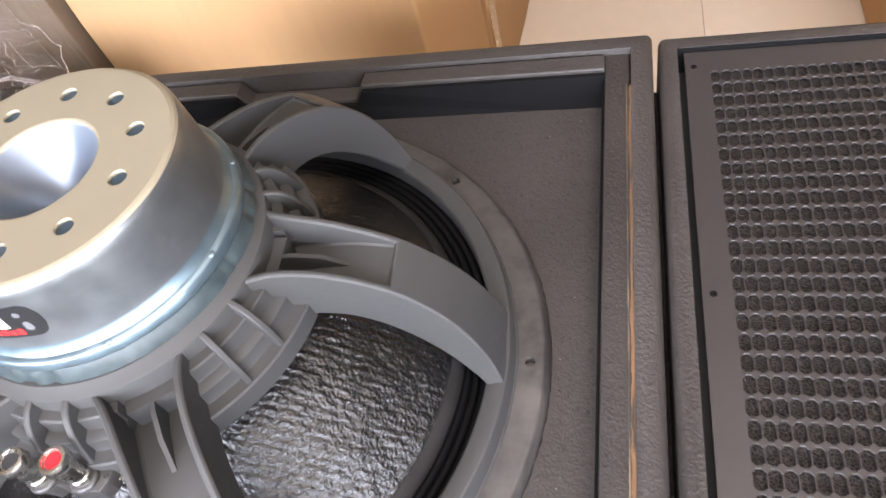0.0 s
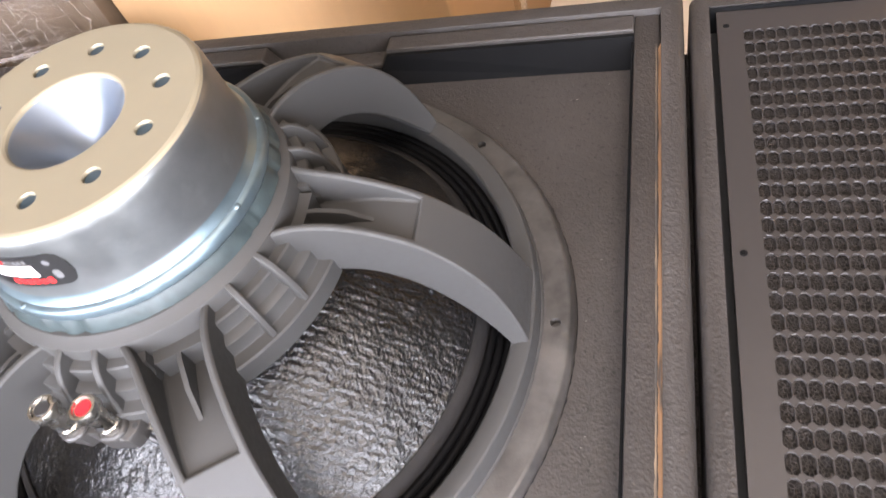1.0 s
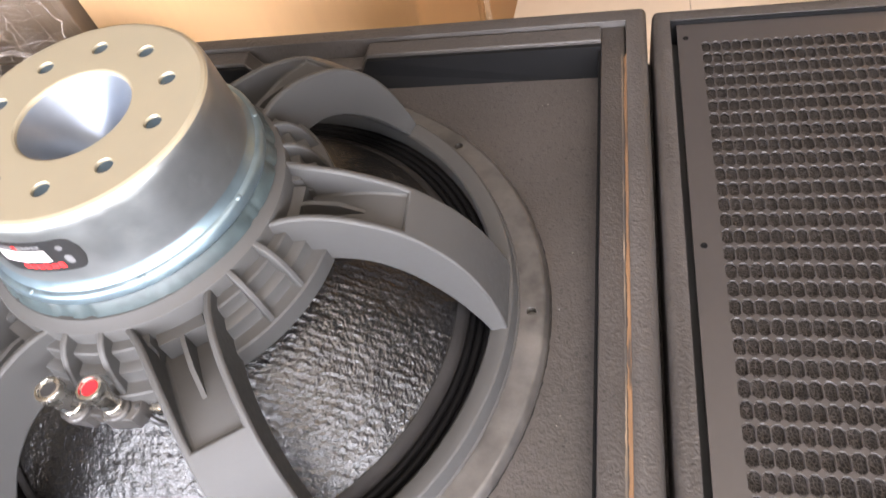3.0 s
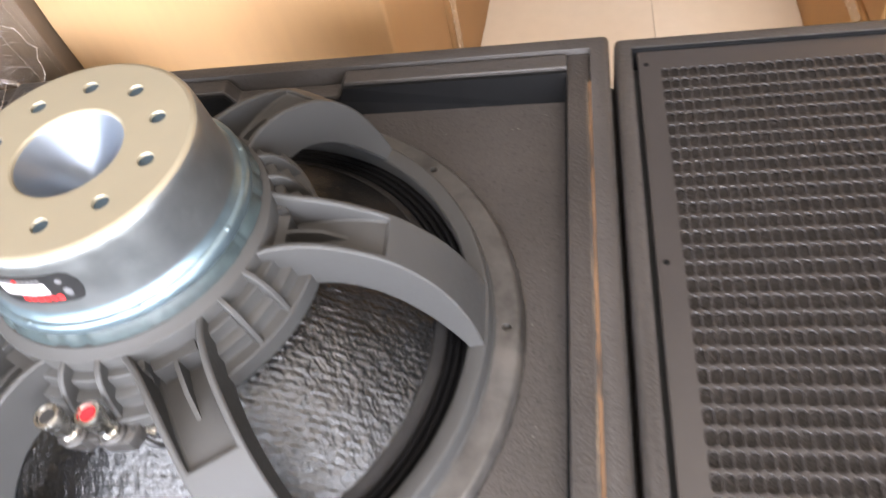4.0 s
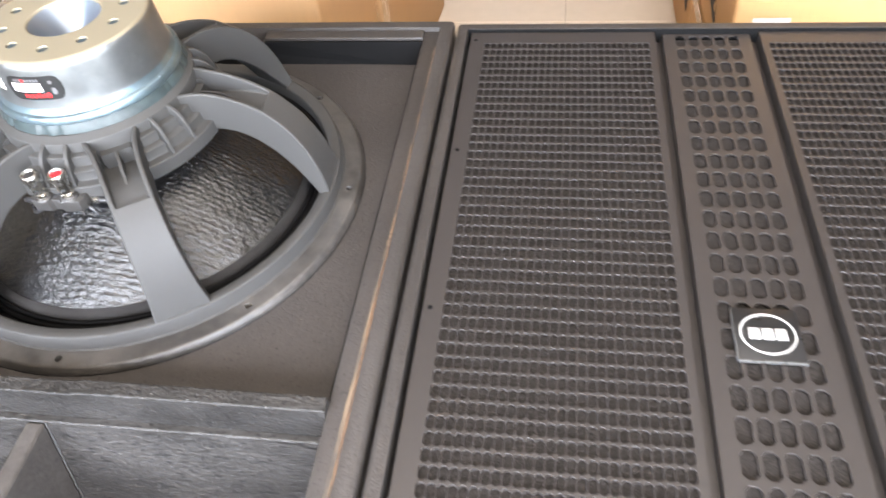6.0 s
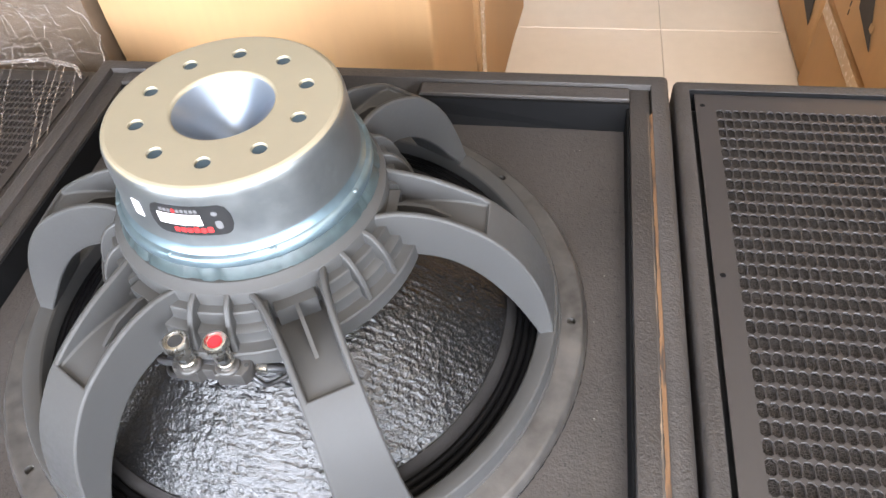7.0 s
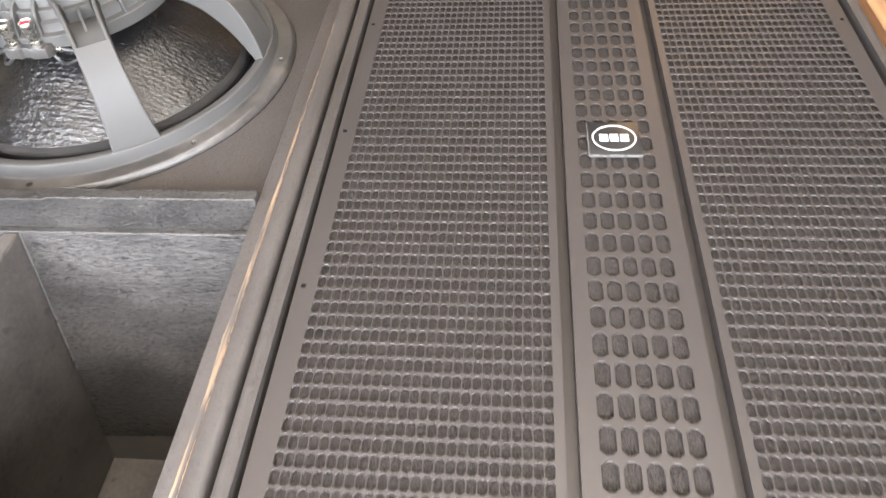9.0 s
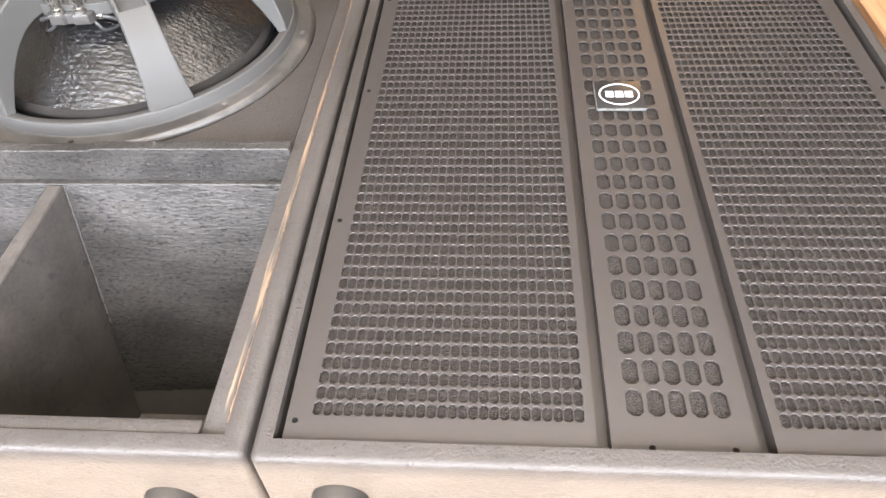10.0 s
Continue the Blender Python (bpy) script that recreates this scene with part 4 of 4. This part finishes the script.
for x, y, z in spots_at:
    if math.hypot(x - CX, y - CY) < 0.236:
        continue
    size = 0.00025 + 0.0006 * grit.random() ** 3
    ring = [crumbs.verts.new((x + size * math.cos(a + grit.uniform(-0.5, 0.5)), y + size * math.sin(a), z)) for a in (0.3, 2.4, 4.4)]
    tip = crumbs.verts.new((x, y, z + size * 0.9))
    for k in range(3):
        crumbs.faces.new((ring[k], ring[(k + 1) % 3], tip))
dust = part("dust_crumbs", crumbs, CRUMB, cab, "pale crumbs of dust", smooth=0)
tagged(dust, "pale crumbs of dust", kind="stuff")

# ---- things round the cabinets ----
def carton(name, dims, yaw, label, material, group="", tape_w=0.05, base=0.0, soft_edge=0.006):
    """A closed cardboard box: dims are length, depth, height; at holds its base centre."""
    (x, y), (w, d, h) = dims
    t = thing(name, (x, y, base), label, "cardboard box", group)
    m = Matrix.Translation((x, y, base)) @ Matrix.Rotation(radians(yaw), 4, "Z")
    bm = box_bm(-w / 2, w / 2, -d / 2, d / 2, 0.0, h, bevel=soft_edge, segs=3)
    bmesh.ops.subdivide_edges(bm, edges=[e for e in bm.edges if e.calc_length() > 0.1], cuts=9, use_grid_fill=True)
    for v in bm.verts:
        p = v.co
        k = noise.noise(p * 5 + Vector((x, y, 0)))
        p += Vector((p.x / w, p.y / d, 0)) * 0.008 * (0.6 + k)
    part("body", bm, material, t, m=m, smooth=30)
    part("flap", box_bm(-w / 2 + 0.004, w / 2 - 0.004, -d / 2 + 0.004, -0.001, h + 0.0005, h + 0.0045, bevel=0.0008), material, t, m=m, smooth=30)
    part("flap", box_bm(-w / 2 + 0.004, w / 2 - 0.004, 0.001, d / 2 - 0.004, h + 0.0005, h + 0.0045, bevel=0.0008), material, t, m=m, smooth=30)
    part("tape", box_bm(-w / 2 + 0.002, w / 2 - 0.002, -tape_w / 2, tape_w / 2, h + 0.0046, h + 0.0052), TAPE, t, "clear brown packing tape", m=m, smooth=0)
    return t, m


YA = -4.0
wa, da = 0.592, 0.315


def corner_to_centre(cx_, cy_, w, d, yaw):
    """Base centre of a box whose front right corner stands at a point."""
    c, s = math.cos(radians(yaw)), math.sin(radians(yaw))
    return cx_ - c * w / 2 - s * d / 2, cy_ - s * w / 2 + c * d / 2


big = carton("cardboard_box", (corner_to_centre(-0.313, 0.384, wa, da, YA), (wa, da, 0.86)), YA, "large plain brown cardboard box standing behind the open cabinet", CARD)[0]
big2, mb2 = carton("cardboard_box", (corner_to_centre(-0.283, 0.715, wa, 0.62, YA), (wa, 0.62, 0.86)), YA, "plain brown cardboard box standing behind another box", CARD)
part("edge_tape", box_bm(wa / 2 + 0.003, wa / 2 + 0.0045, -0.31, -0.265, 0.004, 0.84), TAPE, big2, m=mb2, smooth=0)

# cartons by the aisle
low1, ml = carton("cardboard_box", ((0.483 + 0.26, 0.552 + 0.235), (0.52, 0.47, 0.243)), 0.0, "low brown carton on the tiles under another carton", CARD_DARK, group="cartons by the aisle", soft_edge=0.010)
side1, m1 = carton("cardboard_box", ((0.48 + 0.26, 0.555 + 0.230), (0.52, 0.46, 0.200)), 0.0, "flat brown carton with white label and black print", CARD_DARK, group="cartons by the aisle", base=0.252, soft_edge=0.010)
part("paper_label", box_bm(-0.226, -0.155, -0.2380, -0.2365, 0.133, 0.163), PAPER, side1, "white paper label", m=m1, smooth=0)
side2, m2 = carton("cardboard_box", ((0.485 + 0.26, 1.033 + 0.26), (0.52, 0.52, 0.90)), 0.0, "tall brown carton with black print by the aisle", CARD_DARK, group="cartons by the aisle", soft_edge=0.018)


carton("cardboard_box", ((0.585 + 0.22, 1.036 + 0.26), (0.44, 0.52, 0.90)), 0.0, "tall brown carton standing on another carton", CARD_DARK, group="cartons by the aisle", base=0.906)


def print_wedge(parent, m, outline):
    """A printed black pointer on a box's left side, from (y, z) corners."""
    bm = bmesh.new()
    loft(bm, [[(x, y, z) for y, z in outline] for x in (-0.2668, -0.2652)])
    part("print", bm, PRINT, parent, "black printed pointer", m=m, smooth=0)


print_wedge(side2, m2, [(-0.223, 0.128), (-0.111, 0.150), (-0.091, 0.235), (-0.196, 0.235), (-0.214, 0.180)])
print_wedge(side1, m1, [(-0.098, 0.060), (0.020, 0.083), (0.050, 0.143), (-0.025, 0.148), (-0.050, 0.113)])
part("print", box_bm(-0.2672, -0.2656, -0.078, -0.062, 0.086, 0.100), CARD_DARK, side1, m=m1, smooth=0)
for k in range(5):             # small print, too worn to read
    part("print", box_bm(-0.2668, -0.2652, 0.062 + 0.004 * k, 0.065 + 0.004 * k, 0.040 + 0.017 * k, 0.052 + 0.017 * k), PRINT, side1, m=m1, smooth=0)
part("side_tape", box_bm(-0.2664, -0.2650, -0.16, 0.21, 0.206, 0.240), TAPE, low1, "clear packing tape along the seam", m=ml, smooth=0)

# pale boards leaning beside the covered cabinet
for x0, x1, z1 in ((0.612, 0.632, 0.700), (0.634, 0.654, 0.712), (0.656, 0.676, 0.705), (0.678, 0.70, 0.716)):
    board = new("wooden_board", mesh_of("wooden_board", box_bm(x0, x1, -0.62, -0.06, 0.0, z1, bevel=0.002), PALLET, 40))
    tagged(board, "weathered brown pine board standing on edge beside the cabinet", "board", "boards beside the cabinet")

# film-wrapped goods on the far side of the open cabinet
WX, WY, WZ = -0.782, 0.207, 0.572       # right edge, far edge and top of the wrapped cabinet
wrapped = thing("wrapped_cabinet", (WX - 0.30, WY - 0.44, 0), "black cabinet with perforated front wrapped in clear stretch film", "speaker cabinet")
part("body", box_bm(WX - 0.60, WX, WY - 0.885, WY, 0.0, WZ - 0.002, bevel=0.006), PAINT, wrapped)
put_part("wrapped_grille", perforated("wrapped_grille", WX - 0.56, WX - 0.012, WY - 0.60, WY - 0.02, 72, 42, 0.00727, 0.0132, 0.0030, 0.0056, 0.0019, WZ + 0.0022, 0.0016), wrapped, None, "black perforated grille under film")
part("foam_backing", box_bm(WX - 0.55, WX - 0.022, WY - 0.59, WY - 0.03, WZ - 0.0015, WZ), FOAM, wrapped, smooth=0)


def film_sheet(nu, nv, place):
    """A thin sheet whose points come from place(u, v), both from 0 to 1."""
    bm = bmesh.new()
    grid = [[bm.verts.new(place(i / nu, j / nv)) for j in range(nv + 1)] for i in range(nu + 1)]
    for i in range(nu):
        for j in range(nv):
            bm.faces.new((grid[i][j], grid[i + 1][j], grid[i + 1][j + 1], grid[i][j + 1]))
    return bm


def film_flat(u, v):
    x, y = WX - 0.56 * u, WY - 0.62 * v
    folds = abs(noise.noise((x * 26 + 3 * noise.noise((x * 5, y * 5, 1)), y * 7, 2.0)))
    return x, y, WZ + 0.0036 + 0.003 * (1 - folds) ** 4 + 0.0008 * noise.noise((x * 70, y * 20, 5.0))


def film_tuft(u, v, layer=0.0):
    """Gathered film that stands up along the far edge; u runs leftwards, v upwards."""
    rise = 0.088 + 0.05 * u + 0.018 * noise.noise((u * 6, 2.0, layer))
    x = WX + 0.006 - 0.026 * v * v - 0.5 * u + 0.012 * noise.noise((u * 9, v * 3, 4.0 + layer))
    y = WY - 0.004 + 0.034 * math.sin(math.pi * v * 0.75) + 0.010 * layer + 0.012 * noise.noise((u * 16, v * 6, 1.0 + layer)) + 0.004 * noise.noise((u * 40, v * 26, 3.0 + layer))
    return x, y, WZ + 0.004 + rise * v


part("stretch_film", film_sheet(90, 100, film_flat), FILM_TIGHT, wrapped, "clear stretch film pulled tight", smooth=180)
part("gathered_film", film_sheet(140, 60, film_tuft), FILM, wrapped, "gathered crinkled stretch film", smooth=180)
part("gathered_film", film_sheet(140, 60, lambda u, v: film_tuft(u, v, 1.0)), FILM, wrapped, "gathered crinkled stretch film", smooth=180)
rnd = random.Random(5)


def film_strand(points, radius, material):
    """A pulled thread of film through points, smoothed and slightly wavering."""
    pts = []
    for a, b in zip(points, points[1:]):
        for i in range(8):
            pts.append(Vector(a).lerp(Vector(b), i / 8))
    pts.append(Vector(points[-1]))
    pts = [p + Vector([0.0003 * noise.noise((p.x * 60 + k, p.y * 60, p.z * 60)) for k in (0, 7, 13)]) for p in pts]
    tube("film_fold", pts, radius, material, wrapped)


for k in range(95):            # crinkles running along the gathered film
    u0, v0 = rnd.uniform(0.0, 0.45), rnd.uniform(0.05, 0.98)
    ln, slope, bow = rnd.uniform(0.15, 0.55), rnd.gauss(-0.45, 0.35), rnd.uniform(-0.16, 0.16)
    lay = rnd.choice((0.0, 1.0))
    pts = []
    for i in range(9):
        w = i / 8
        v = min(1.0, max(0.0, v0 + slope * ln * w + bow * math.sin(math.pi * w)))
        x, y, z = film_tuft(min(1.0, u0 + ln * w), v, lay)
        pts.append((x, y - 0.001, z))
    film_strand(pts, rnd.uniform(0.00010, 0.00034), STRAND)
for k in range(9):             # edge of the gathered film and upright threads
    u = 0.0 if k < 2 else 0.03 + 0.055 * k + rnd.uniform(-0.01, 0.01)
    film_strand([Vector(film_tuft(u + 0.03 * i / 10 * (k > 1), i / 10)) - Vector((0, 0.0012, 0)) for i in range(11)], 0.0011 if k == 0 else rnd.uniform(0.0003, 0.0006), STRAND)
for k in range(7):             # bundle along the foot of the gathered film
    dy, dz = rnd.uniform(-0.004, 0.004), rnd.uniform(0.0, 0.005)
    film_strand([(WX - 0.014, WY - 0.030 + dy, WZ + 0.005 + dz), (WX - 0.035, WY - 0.006 + dy, WZ + 0.006 + dz), (WX - 0.095, WY + 0.008 + dy, WZ + 0.008 + dz), (WX - 0.17, WY - 0.004 + dy, WZ + 0.006 + dz), (WX - 0.40, WY - 0.006 + dy, WZ + 0.006 + dz)], rnd.uniform(0.0004, 0.0011), STRAND)
for x0, y0, y1 in ((-0.860, 0.200, 0.005), (-0.849, 0.203, 0.025), (-0.838, 0.203, 0.053), (-0.818, 0.203, 0.124), (-0.923, 0.195, 0.04), (-0.935, 0.195, -0.03), (-0.89, 0.2, 0.08)):
    reach = min(1.0, (x0 + 0.785) / -0.075)
    film_strand([(x0, y0, WZ + 0.006), (x0 + 0.45 * 0.075 * reach, (y0 + y1) / 2, WZ + 0.0058), (x0 + 0.075 * reach, y1, WZ + 0.005)], rnd.uniform(0.0005, 0.0009), STRAND)

brown = thing("wrapped_carton", (-1.15, 0.60, 0), "brown carton wrapped in clear stretch film", "cardboard box")
part("body", box_bm(-1.56, -0.920, 0.402, 0.90, 0.0, 0.92, bevel=0.006), WRAPPED, brown)
bm = bmesh.new()
grid = [[bm.verts.new((-1.56 + 0.640 * i / 80, 0.396 - 0.004 * abs(noise.noise((i * 0.35, j * 0.05, 3.0))), 0.02 + 0.88 * j / 30)) for j in range(31)] for i in range(81)]
for i in range(80):
    for j in range(30):
        bm.faces.new((grid[i][j], grid[i + 1][j], grid[i + 1][j + 1], grid[i][j + 1]))
part("stretch_film", bm, FILM, brown, "clear stretch film with upright folds", smooth=180)
for k in range(9):
    x0 = -0.928 - 0.045 * k - rnd.uniform(0, 0.02)
    tube("film_fold", [(x0 + 0.012 * math.sin(i * 0.5 + k), 0.391, 0.25 + 0.05 * i) for i in range(14)], rnd.uniform(0.0003, 0.0007), STRAND, brown)

# ---- floor tiles ----
TS = 0.80
tile_bm = box_bm(-TS / 2 + 0.0007, TS / 2 - 0.0007, -TS / 2 + 0.0007, TS / 2 - 0.0007, -0.012, 0.0, bevel=0.001, segs=1)
tile_me = mesh_of("tile", tile_bm, TILE, 30)
for i in range(-4, 5):
    for j in range(-6, 5):
        x, y = 0.155 + TS * (i - 0.5), 1.235 + TS * (j - 0.5)
        if -3.3 < x < 3.3 and -1.7 < y < 2.2:
            put_part("tile", tile_me, floor, Matrix.Translation((x, y, 0)))
